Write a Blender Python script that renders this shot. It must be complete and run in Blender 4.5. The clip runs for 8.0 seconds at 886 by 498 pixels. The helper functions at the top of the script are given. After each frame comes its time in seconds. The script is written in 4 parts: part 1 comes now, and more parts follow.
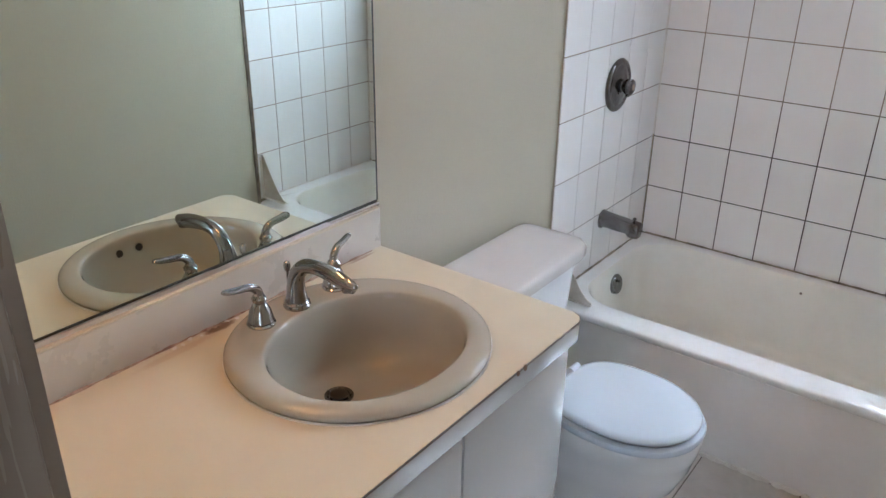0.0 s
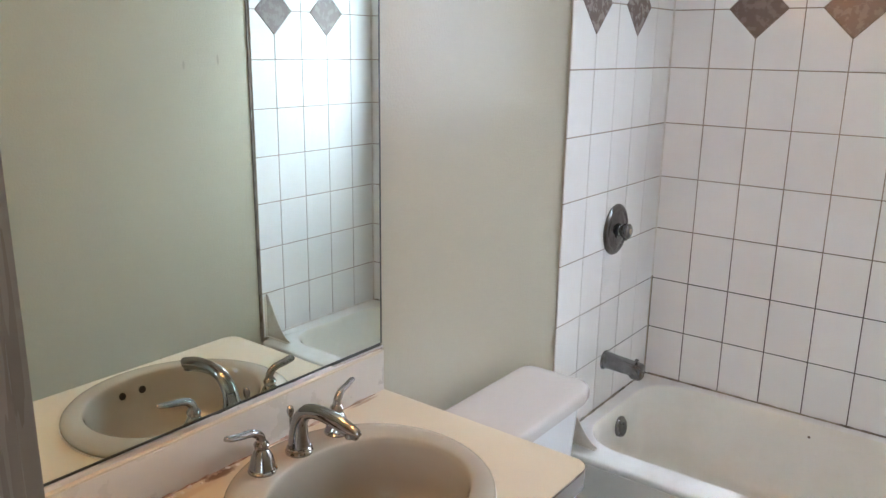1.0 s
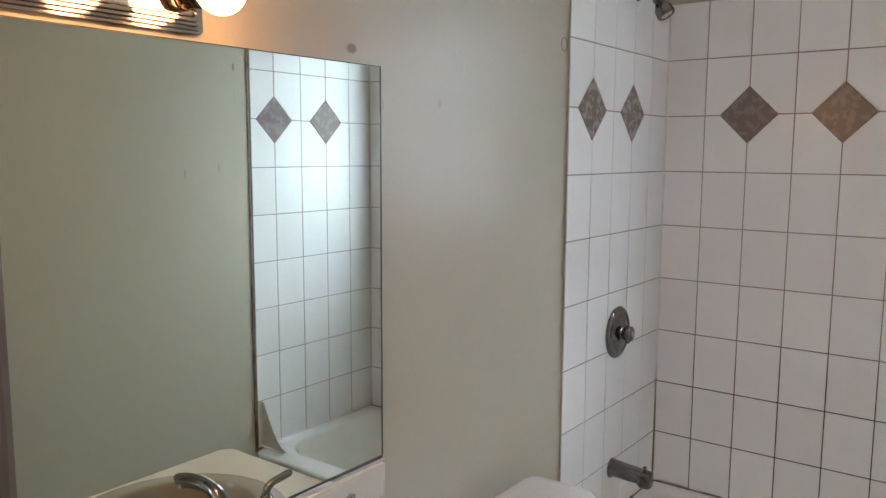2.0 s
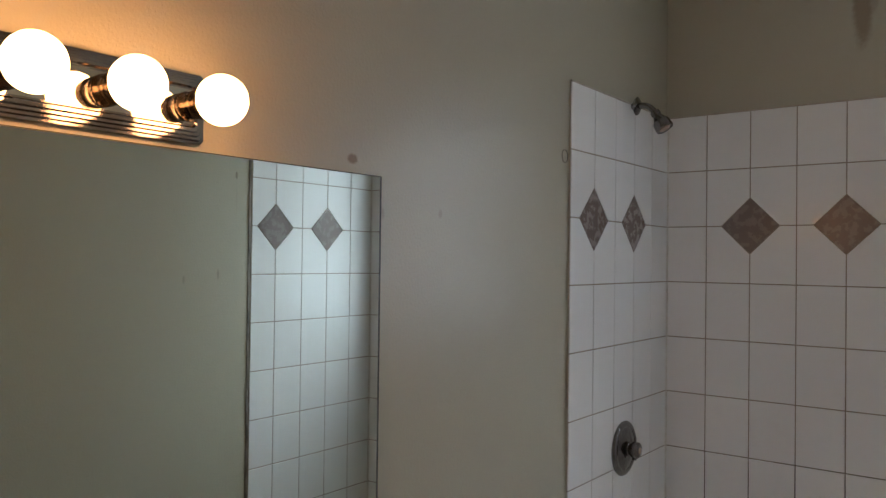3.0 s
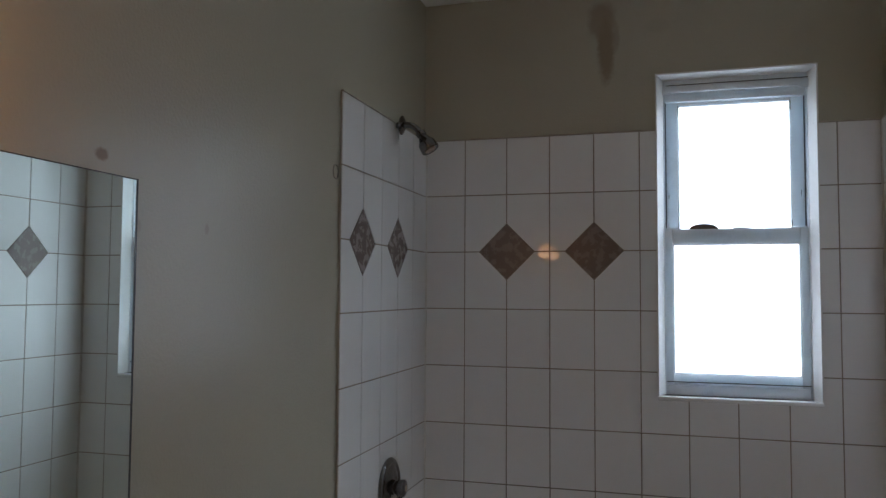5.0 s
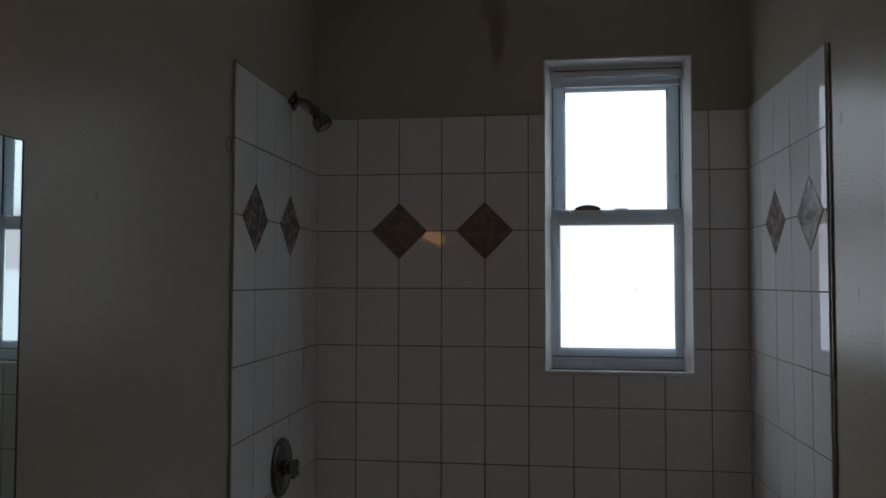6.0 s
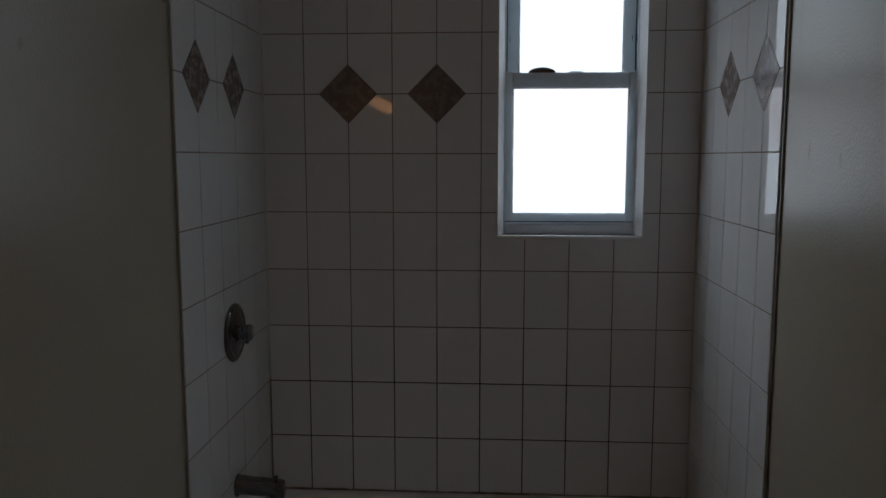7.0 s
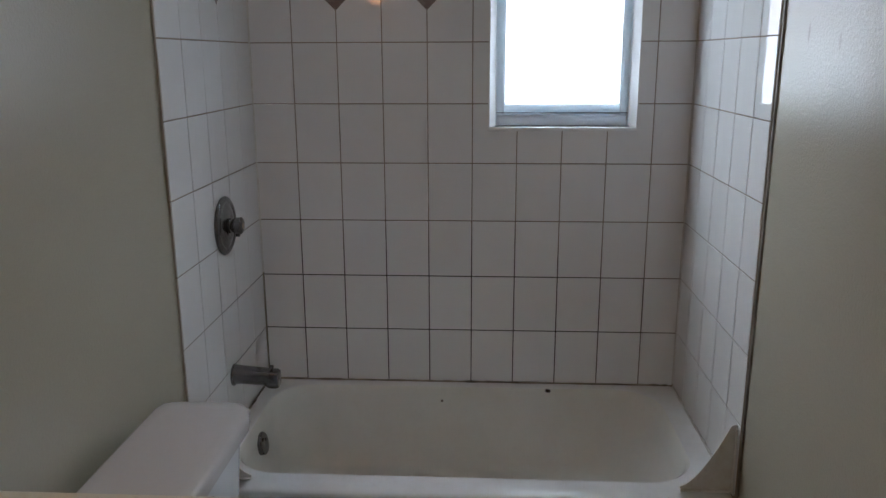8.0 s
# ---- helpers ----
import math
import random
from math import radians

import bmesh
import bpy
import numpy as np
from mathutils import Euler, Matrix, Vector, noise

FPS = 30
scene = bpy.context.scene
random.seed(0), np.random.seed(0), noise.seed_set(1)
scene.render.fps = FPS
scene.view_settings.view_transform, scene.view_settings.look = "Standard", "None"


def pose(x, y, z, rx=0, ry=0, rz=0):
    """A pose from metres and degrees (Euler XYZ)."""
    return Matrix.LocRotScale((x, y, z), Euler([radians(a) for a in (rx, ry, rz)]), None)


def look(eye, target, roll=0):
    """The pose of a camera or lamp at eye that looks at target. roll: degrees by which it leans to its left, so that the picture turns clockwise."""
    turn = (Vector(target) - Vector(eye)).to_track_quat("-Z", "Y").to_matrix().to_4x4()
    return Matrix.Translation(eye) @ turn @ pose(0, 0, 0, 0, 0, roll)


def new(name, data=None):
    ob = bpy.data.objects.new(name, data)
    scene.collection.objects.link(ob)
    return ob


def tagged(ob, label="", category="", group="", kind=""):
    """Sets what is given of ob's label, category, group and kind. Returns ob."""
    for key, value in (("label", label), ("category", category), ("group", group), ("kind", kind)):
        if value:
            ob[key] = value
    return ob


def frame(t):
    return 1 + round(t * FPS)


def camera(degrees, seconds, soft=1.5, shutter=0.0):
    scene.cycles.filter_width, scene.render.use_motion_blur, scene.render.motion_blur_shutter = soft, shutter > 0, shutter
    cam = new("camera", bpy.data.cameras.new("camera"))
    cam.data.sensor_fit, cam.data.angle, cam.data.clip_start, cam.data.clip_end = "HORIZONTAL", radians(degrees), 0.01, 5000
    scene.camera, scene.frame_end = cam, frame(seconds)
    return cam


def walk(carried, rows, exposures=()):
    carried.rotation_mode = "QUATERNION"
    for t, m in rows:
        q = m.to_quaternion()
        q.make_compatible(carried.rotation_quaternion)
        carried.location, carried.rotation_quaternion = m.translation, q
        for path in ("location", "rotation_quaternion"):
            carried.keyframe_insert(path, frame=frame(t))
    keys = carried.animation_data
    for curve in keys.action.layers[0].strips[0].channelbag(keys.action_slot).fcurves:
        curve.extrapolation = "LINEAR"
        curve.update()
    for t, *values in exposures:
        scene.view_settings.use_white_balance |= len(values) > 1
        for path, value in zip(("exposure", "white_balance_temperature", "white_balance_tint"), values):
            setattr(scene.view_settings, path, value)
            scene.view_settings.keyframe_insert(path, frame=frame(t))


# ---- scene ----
cam = camera(59.4, 8.0)

PATH = [
    (0, (1.147, -2.874, 1.648), (0.046, -1.424, 0.821), 0.7),
    (0.5, (1.153, -2.886, 1.665), (0.005, -1.38, 1.022), 0.8),
    (1, (1.155, -2.894, 1.676), (-0.022, -1.356, 1.176), 0.8),
    (1.2, (1.15, -2.9, 1.679), (-0.031, -1.35, 1.231), 0.8),
    (2.3, (1.129, -2.874, 1.693), (-0.081, -1.29, 1.527), 0.4),
    (2.5, (1.135, -2.865, 1.699), (-0.083, -1.283, 1.59), 0.7),
    (3, (1.109, -2.852, 1.693), (-0.104, -1.262, 1.719), 0.7),
    (3.5, (1.044, -2.813, 1.687), (-0.08, -1.161, 1.768), 0.6),
    (4, (0.958, -2.754, 1.683), (0.006, -0.998, 1.779), 0.5),
    (4.5, (0.874, -2.712, 1.682), (0.13, -0.858, 1.782), 0.4),
    (4.7, (0.867, -2.716, 1.683), (0.199, -0.834, 1.786), 0.4),
    (5.8, (0.832, -2.757, 1.654), (0.524, -0.784, 1.758), 0.1),
    (6, (0.819, -2.75, 1.645), (0.562, -0.768, 1.727), 0.1),
    (6.5, (0.821, -2.737, 1.63), (0.641, -0.746, 1.573), 0.0),
    (7, (0.802, -2.719, 1.605), (0.679, -0.737, 1.371), 0.0),
    (7.5, (0.809, -2.709, 1.591), (0.694, -0.746, 1.226), -0.1),
    (8, (0.814, -2.71, 1.573), (0.706, -0.774, 1.091), -0.2),
]
EXPOSURES = [(0.0, 0.45, 5780, 10), (1.0, 0.62, 6050, 10), (2.3, -0.3, 6300, 10), (2.5, -0.58, 6350, 10), (3.0, -0.8, 6300, 10), (3.5, -0.62, 6050, 10), (4.0, -0.58, 5950, 10), (4.5, -0.9, 5950, 10),
             (4.7, -1.1, 5950, 10), (5.8, -2.7, 6050, 10), (6.0, -2.95, 6150, 10), (6.5, -3.2, 6350, 10), (7.0, -3.0, 6150, 10), (7.5, -2.05, 5950, 10), (8.0, -1.1, 5950, 10)]
walk(cam, [(t, look(eye, target, roll)) for t, eye, target, roll in PATH], EXPOSURES)

# ---- world and window light ----
world = bpy.data.worlds.new("overcast_sky")
world.use_nodes = True
scene.world = world
bg = world.node_tree.nodes["Background"]
bg.inputs["Color"].default_value = (0.80, 0.90, 1.0, 1)
bg.inputs["Strength"].default_value = 9.0
SKY_GLOW = 14.5
BULB_GLOW = 32.0

# ---- plan, in metres ----
RW = 1.512            # tiled face of the right wall (left is x = 0, back is y = 0)
GAP = 0.008           # tile thickness
CEIL = 2.75
FRONT = -2.655        # inner face of the door wall
PW, PH = 0.1545, 0.2055
X1, ZTOP = 0.148, 2.235
RIM = 0.385
COUNTER = 0.888


# ---- material helpers ----
def mat_new(name):
    m = bpy.data.materials.new(name)
    m.use_nodes = True
    return m, m.node_tree.nodes, m.node_tree.links, m.node_tree.nodes["Principled BSDF"]


def math_node(N, L, op, a, b=None, c=None):
    n = N.new("ShaderNodeMath")
    n.operation = op
    for i, v in enumerate((a, b, c)):
        if v is None:
            continue
        if isinstance(v, (int, float)):
            n.inputs[i].default_value = v
        else:
            L.new(v, n.inputs[i])
    return n.outputs[0]


def noise_node(N, L, vec, scale, detail=4.0, rough=0.6):
    n = N.new("ShaderNodeTexNoise")
    n.inputs["Scale"].default_value = scale
    n.inputs["Detail"].default_value = detail
    n.inputs["Roughness"].default_value = rough
    L.new(vec, n.inputs["Vector"])
    return n.outputs["Fac"]


def ramp(N, L, fac, lo, hi, a=0.0, b=1.0):
    n = N.new("ShaderNodeMapRange")
    n.interpolation_type = "SMOOTHSTEP"
    n.inputs[1].default_value, n.inputs[2].default_value = lo, hi
    n.inputs[3].default_value, n.inputs[4].default_value = a, b
    L.new(fac, n.inputs[0])
    return n.outputs[0]


def mix(N, L, fac, a, b):
    n = N.new("ShaderNodeMix")
    n.data_type = "RGBA"
    if isinstance(fac, float):
        n.inputs[0].default_value = fac
    else:
        L.new(fac, n.inputs[0])
    for k, v in ((6, a), (7, b)):
        if isinstance(v, tuple):
            n.inputs[k].default_value = (*v, 1)
        else:
            L.new(v, n.inputs[k])
    return n.outputs[2]


def surface(name, base, rough, metal=0.0, other=None, scale=5.0, amount=0.5, grain=60.0, bump=0.05, rvar=0.08,
            coat=0.0, coat_ior=1.5, spec=0.5, blots=(), random_tint=0.0, stretch=(1, 1, 1), depth=0.001):
    """A surface with mottling at two sizes, fine relief and uneven gloss."""
    m, N, L, P = mat_new(name)
    geo = N.new("ShaderNodeNewGeometry")
    mp = N.new("ShaderNodeMapping")
    mp.inputs["Scale"].default_value = stretch
    L.new(geo.outputs["Position"], mp.inputs["Vector"])
    vec = mp.outputs["Vector"]
    big = noise_node(N, L, vec, scale, 5)
    fine = noise_node(N, L, vec, grain, 3)
    if other is None:
        other = tuple(c * 0.86 for c in base)
    f = math_node(N, L, "MULTIPLY", ramp(N, L, big, 0.35, 0.75), amount)
    col = mix(N, L, f, base, other)
    f2 = math_node(N, L, "MULTIPLY", ramp(N, L, fine, 0.45, 0.8), amount * 0.35)
    col = mix(N, L, f2, col, other)
    if random_tint:
        info = N.new("ShaderNodeObjectInfo")
        f3 = math_node(N, L, "MULTIPLY", info.outputs["Random"], random_tint)
        col = mix(N, L, f3, col, tuple(c * 0.8 for c in base))
    for centre, size, colour, strength in blots:
        sub = N.new("ShaderNodeVectorMath")
        sub.operation = "SUBTRACT"
        sub.inputs[1].default_value = centre
        L.new(geo.outputs["Position"], sub.inputs[0])
        div = N.new("ShaderNodeVectorMath")
        div.operation = "DIVIDE"
        div.inputs[1].default_value = size
        L.new(sub.outputs[0], div.inputs[0])
        ln = N.new("ShaderNodeVectorMath")
        ln.operation = "LENGTH"
        L.new(div.outputs[0], ln.inputs[0])
        edge = noise_node(N, L, geo.outputs["Position"], 0.9 / min(size), 5, 0.7)
        d = math_node(N, L, "ADD", ln.outputs["Value"], math_node(N, L, "MULTIPLY", math_node(N, L, "SUBTRACT", edge, 0.5), 0.9))
        f4 = ramp(N, L, d, 0.5, 1.1, strength, 0.0)
        col = mix(N, L, f4, col, colour)
    L.new(col, P.inputs["Base Color"])
    L.new(ramp(N, L, big, 0.3, 0.7, max(rough - rvar, 0.02), rough + rvar), P.inputs["Roughness"])
    P.inputs["Metallic"].default_value = metal
    P.inputs["Specular IOR Level"].default_value = spec
    P.inputs["Coat Weight"].default_value = coat
    P.inputs["Coat Roughness"].default_value = 0.04
    P.inputs["Coat IOR"].default_value = coat_ior
    if bump:
        b = N.new("ShaderNodeBump")
        b.inputs["Strength"].default_value = bump
        b.inputs["Distance"].default_value = depth
        L.new(fine, b.inputs["Height"])
        L.new(b.outputs["Normal"], P.inputs["Normal"])
    return m


def glowing(name, colour, strength):
    m, N, L, P = mat_new(name)
    P.inputs["Base Color"].default_value = (0.9, 0.9, 0.88, 1)
    P.inputs["Emission Color"].default_value = (*colour, 1)
    P.inputs["Emission Strength"].default_value = strength
    return m


# ---- materials ----
PAINT = surface("cream_wall_paint", (0.462, 0.430, 0.340), 0.245, other=(0.42, 0.388, 0.304), scale=1.3, amount=0.07, grain=135,
                bump=0.6, rvar=0.012, depth=0.0018, blots=(
                    ((0.655, 0.0, 2.53), (0.034, 0.2, 0.13), (0.27, 0.22, 0.155), 0.85),
                    ((0.640, 0.0, 2.64), (0.055, 0.2, 0.08), (0.30, 0.25, 0.185), 0.75),
                    ((0.690, 0.0, 2.57), (0.014, 0.2, 0.06), (0.33, 0.28, 0.21), 0.6),
                    ((0.83, 0.0, 2.60), (0.05, 0.2, 0.03), (0.40, 0.36, 0.29), 0.4),
                    ((-0.008, -1.698, 1.897), (0.05, 0.017, 0.012), (0.22, 0.16, 0.11), 0.85),
                    ((-0.008, -1.40, 1.80), (0.05, 0.009, 0.012), (0.36, 0.31, 0.25), 0.6),
                    ((-0.008, -1.605, 1.79), (0.05, 0.008, 0.016), (0.36, 0.31, 0.25), 0.6),
                    ((1.520, -0.815, 2.03), (0.05, 0.007, 0.018), (0.22, 0.18, 0.14), 0.75),
                    ((1.520, -0.813, 1.93), (0.05, 0.004, 0.07), (0.34, 0.31, 0.26), 0.25),
                    ((1.520, -0.90, 1.62), (0.05, 0.006, 0.025), (0.28, 0.24, 0.2), 0.55),
                    ((1.520, -1.06, 1.60), (0.05, 0.006, 0.02), (0.30, 0.27, 0.22), 0.5)))
CEILING_PAINT = surface("ceiling_paint", (0.78, 0.77, 0.73), 0.6, scale=3, bump=0.2, grain=120)
TRIM = surface("trim_paint", (0.20, 0.16, 0.122), 0.33, other=(0.15, 0.117, 0.09), scale=14, amount=0.6, grain=90, bump=0.15, stretch=(1, 1, 0.06))
TILE = surface("white_glazed_tile", (0.86, 0.855, 0.85), 0.014, other=(0.78, 0.77, 0.755), scale=3, amount=0.35, grain=22, bump=0.03,
               rvar=0.006, random_tint=0.22, depth=0.0015, spec=0.36)
DIAMOND = surface("taupe_stone_glaze", (0.200, 0.160, 0.145), 0.26, other=(0.265, 0.217, 0.198), scale=34, amount=0.4, grain=110, bump=0.06, random_tint=0.3)
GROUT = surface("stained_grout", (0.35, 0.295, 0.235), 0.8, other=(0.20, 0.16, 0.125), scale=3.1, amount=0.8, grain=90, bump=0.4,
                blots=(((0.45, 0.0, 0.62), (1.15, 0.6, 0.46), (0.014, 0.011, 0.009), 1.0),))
CAULK = surface("white_caulk", (0.72, 0.71, 0.68), 0.45, other=(0.5, 0.45, 0.38), scale=16, amount=0.5, grain=120, bump=0.2)
MOTTLED_BROWN = surface("mottled_brown", (0.27, 0.235, 0.195), 0.6, other=(0.10, 0.085, 0.07), scale=14, amount=0.9, grain=120, bump=0.4)
EDGE_LINE = surface("yellowed_sealant", (0.46, 0.41, 0.335), 0.55, other=(0.29, 0.24, 0.19), scale=18, amount=0.8, grain=120, bump=0.2)
MOULD = surface("mouldy_caulk", (0.34, 0.30, 0.235), 0.6, other=(0.025, 0.022, 0.02), scale=11, amount=1.0, grain=150, bump=0.3)
ENAMEL = surface("worn_tub_enamel", (0.83, 0.825, 0.77), 0.16, other=(0.74, 0.725, 0.66), scale=4, amount=0.7, grain=70, bump=0.04, rvar=0.08,
                 blots=(((0.66, -0.06, 0.33), (0.006, 0.2, 0.006), (0.1, 0.07, 0.05), 0.9),
                        ((1.05, -0.04, 0.375), (0.012, 0.06, 0.008), (0.05, 0.04, 0.03), 1.0)))
APRON = surface("tub_apron_enamel", (0.80, 0.795, 0.785), 0.2, other=(0.72, 0.70, 0.675), scale=3, amount=0.6, grain=60, bump=0.04, rvar=0.06)
RIM_ENAMEL = surface("glossy_rim_enamel", (0.86, 0.865, 0.865), 0.11, other=(0.68, 0.67, 0.63), scale=5, amount=0.5, grain=60, bump=0.03, rvar=0.04)
CHINA = surface("white_china", (0.72, 0.735, 0.75), 0.08, other=(0.68, 0.69, 0.70), scale=6, amount=0.3, grain=40, bump=0.0, rvar=0.02)
# the lid's weaker light is put into its colour, with a pinkish tone
LID_CHINA = surface("dimmed_pinkish_china", (0.57, 0.55, 0.535), 0.14, other=(0.54, 0.505, 0.485), scale=6, amount=0.4, grain=50, bump=0.0, rvar=0.03)
SEAT = surface("white_seat_plastic", (0.58, 0.655, 0.73), 0.07, other=(0.56, 0.63, 0.70), scale=6, amount=0.3, grain=60, bump=0.01, rvar=0.02)
BONE = surface("bone_china", (0.375, 0.352, 0.302), 0.035, other=(0.345, 0.322, 0.272), scale=7, amount=0.4, grain=60, bump=0.0, rvar=0.012)
LAMINATE = surface("cream_laminate", (0.61, 0.555, 0.43), 0.36, other=(0.58, 0.50, 0.38), scale=5, amount=0.5, grain=240, bump=0.1, rvar=0.05,
                   blots=(((0.022, -2.10, 0.888), (0.014, 0.040, 0.02), (0.14, 0.07, 0.035), 0.95),
                          ((0.035, -2.20, 0.888), (0.012, 0.10, 0.02), (0.50, 0.36, 0.24), 0.5),
                          ((0.02, -1.70, 0.888), (0.006, 0.05, 0.02), (0.3, 0.2, 0.13), 0.7)))
SPLASH = surface("backsplash_laminate", (0.60, 0.565, 0.51), 0.3, other=(0.56, 0.525, 0.465), scale=6, amount=0.5, grain=200, bump=0.08, rvar=0.05)
GLOSS_WHITE = surface("gloss_white_laminate", (0.45, 0.448, 0.445), 0.06, other=(0.42, 0.418, 0.415), scale=2.5, amount=0.4, grain=9, bump=0.01, rvar=0.02, coat=1.0, coat_ior=2.5)
CORE = surface("brown_particle_core", (0.13, 0.075, 0.045), 0.8, scale=40, bump=0.3)
FLOOR_TILE = surface("marbled_floor_tile", (0.62, 0.585, 0.55), 0.14, other=(0.47, 0.43, 0.40), scale=6, amount=0.8, grain=30, bump=0.03, rvar=0.05, random_tint=0.25)
FLOOR_GROUT = surface("floor_grout", (0.16, 0.14, 0.12), 0.8, scale=20, grain=140, bump=0.3)
CHROME = surface("worn_chrome", (0.38, 0.38, 0.38), 0.1, 1.0, other=(0.33, 0.33, 0.33), scale=30, amount=0.5, grain=120, bump=0.02, rvar=0.05)
DULL_CHROME = surface("dull_chrome", (0.22, 0.22, 0.225), 0.15, 1.0, other=(0.12, 0.115, 0.11), scale=30, amount=0.8, grain=120, bump=0.06, rvar=0.08)
RIDGED = surface("ridged_chrome", (0.42, 0.41, 0.42), 0.12, 1.0, other=(0.34, 0.33, 0.34), scale=30, amount=0.4, grain=120, bump=0.03, rvar=0.05)
BRONZE = surface("bronzed_metal", (0.12, 0.085, 0.06), 0.22, 1.0, other=(0.07, 0.05, 0.035), scale=40, amount=0.5, bump=0.03)
BRIGHT_CHROME = surface("polished_chrome", (0.80, 0.80, 0.80), 0.05, 1.0, scale=12, amount=0.2, bump=0.0, rvar=0.02)
ALU = surface("aluminium_channel", (0.70, 0.69, 0.68), 0.3, 1.0, scale=20, amount=0.4, grain=90, bump=0.05, stretch=(1, 0.1, 1))
VINYL = surface("white_window_vinyl", (0.81, 0.865, 0.915), 0.3, other=(0.74, 0.79, 0.84), scale=8, amount=0.4, grain=90, bump=0.04)
_p = VINYL.node_tree.nodes["Principled BSDF"]
_p.inputs["Subsurface Weight"].default_value = 0.4
_p.inputs["Subsurface Radius"].default_value = (0.9, 0.9, 0.9)
_p.inputs["Subsurface Scale"].default_value = 0.020
REVEAL = surface("gloss_white_reveal", (0.86, 0.865, 0.87), 0.16, other=(0.70, 0.69, 0.66), scale=12, amount=0.4, grain=90, bump=0.05)
PLASTIC = surface("aged_white_plastic", (0.74, 0.725, 0.68), 0.35, other=(0.60, 0.54, 0.44), scale=22, amount=0.6, grain=120, bump=0.06)
# black for rubber parts, and for shade in gaps, slots and holes
BLACK = surface("black_rubber_and_shade", (0.02, 0.02, 0.02), 0.6, scale=30, bump=0.1)
RUST = surface("limescale", (0.42, 0.33, 0.26), 0.7, other=(0.22, 0.12, 0.08), scale=60, amount=1.0, bump=0.3)
BULB = glowing("lit_bulb_glass", (1.0, 0.46, 0.16), BULB_GLOW)

MIRROR, _n, _l, _p = mat_new("mirror_silvering")
_p.inputs["Base Color"].default_value = (0.77, 0.86, 0.835, 1)
_p.inputs["Metallic"].default_value = 1.0
_p.inputs["Roughness"].default_value = 0.0
MIRROR_EDGE = surface("dark_mirror_edge", (0.03, 0.035, 0.03), 0.4, scale=40, bump=0.1)

GLASS, _n, _l, _p = mat_new("clear_pane")
_p.inputs["Base Color"].default_value = (0.97, 0.985, 1.0, 1)
_p.inputs["Transmission Weight"].default_value = 1.0
_p.inputs["Roughness"].default_value = 0.0
_p.inputs["IOR"].default_value = 1.02
FROST, _n, _l, _p = mat_new("misted_pane")
_p.inputs["Base Color"].default_value = (0.97, 0.98, 1.0, 1)
_p.inputs["Transmission Weight"].default_value = 1.0
_p.inputs["Roughness"].default_value = 0.03
_p.inputs["IOR"].default_value = 1.15

# bright overcast daylight outside: sky above, dimmed ground below, a far roof line between
DAY, _n, _l, _p = mat_new("daylight_backdrop")
_geo = _n.new("ShaderNodeNewGeometry")
_sep = _n.new("ShaderNodeSeparateXYZ")
_l.new(_geo.outputs["Position"], _sep.inputs[0])
_band = math_node(_n, _l, "MULTIPLY", ramp(_n, _l, _sep.outputs["Z"], 1.74, 1.84), ramp(_n, _l, _sep.outputs["Z"], 2.55, 2.75, 1.0, 0.0))
_l.new(mix(_n, _l, _band, (0.86, 0.94, 1.0), (0.80, 0.77, 0.82)), _p.inputs["Emission Color"])
_high = ramp(_n, _l, _sep.outputs["Z"], 2.6, 10.0, SKY_GLOW, SKY_GLOW * 3.2)
# added dimming low down and far to the sides keeps light off the walls
_high = math_node(_n, _l, "MULTIPLY", _high, ramp(_n, _l, _sep.outputs["Z"], -3.0, 0.9, 0.4, 1.0))
_off = math_node(_n, _l, "ABSOLUTE", math_node(_n, _l, "SUBTRACT", _sep.outputs["X"], 1.07))
_high = math_node(_n, _l, "MULTIPLY", _high, ramp(_n, _l, _off, 2.0, 8.0, 1.0, 0.3))
_l.new(math_node(_n, _l, "MULTIPLY", _high, ramp(_n, _l, _band, 0.0, 1.0, 1.0, 0.80)), _p.inputs["Emission Strength"])
_p.inputs["Base Color"].default_value = (0.0, 0.0, 0.0, 1)
_p.inputs["Specular IOR Level"].default_value = 0.0


# ---- mesh helpers ----
def box(bm, lo, hi, bevel=0.0, seg=2):
    c = [(a + b) / 2 for a, b in zip(lo, hi)]
    s = [b - a for a, b in zip(lo, hi)]
    made = bmesh.ops.create_cube(bm, size=1.0, matrix=Matrix.Translation(c) @ Matrix.Diagonal((*s, 1)))
    if bevel:
        vs = set(made["verts"])
        es = [e for e in bm.edges if e.verts[0] in vs and e.verts[1] in vs]
        bmesh.ops.bevel(bm, geom=es, offset=bevel, segments=seg, profile=0.5, affect="EDGES", clamp_overlap=True)
    return bm


def boxes(*rows):
    bm = bmesh.new()
    for lo, hi, *bv in rows:
        box(bm, lo, hi, *bv)
    return bm


def loft(rings, close_start=False, close_end=False, loop=True):
    """A skin over rings of equal length."""
    bm = bmesh.new()
    vs = [[bm.verts.new(p) for p in r] for r in rings]
    n = len(rings[0])
    for a, b in zip(vs, vs[1:]):
        for i in range(n if loop else n - 1):
            j = (i + 1) % n
            bm.faces.new((a[i], a[j], b[j], b[i]))
    if close_start:
        bm.faces.new(list(reversed(vs[0])))
    if close_end:
        bm.faces.new(vs[-1])
    bmesh.ops.recalc_face_normals(bm, faces=bm.faces)
    return bm


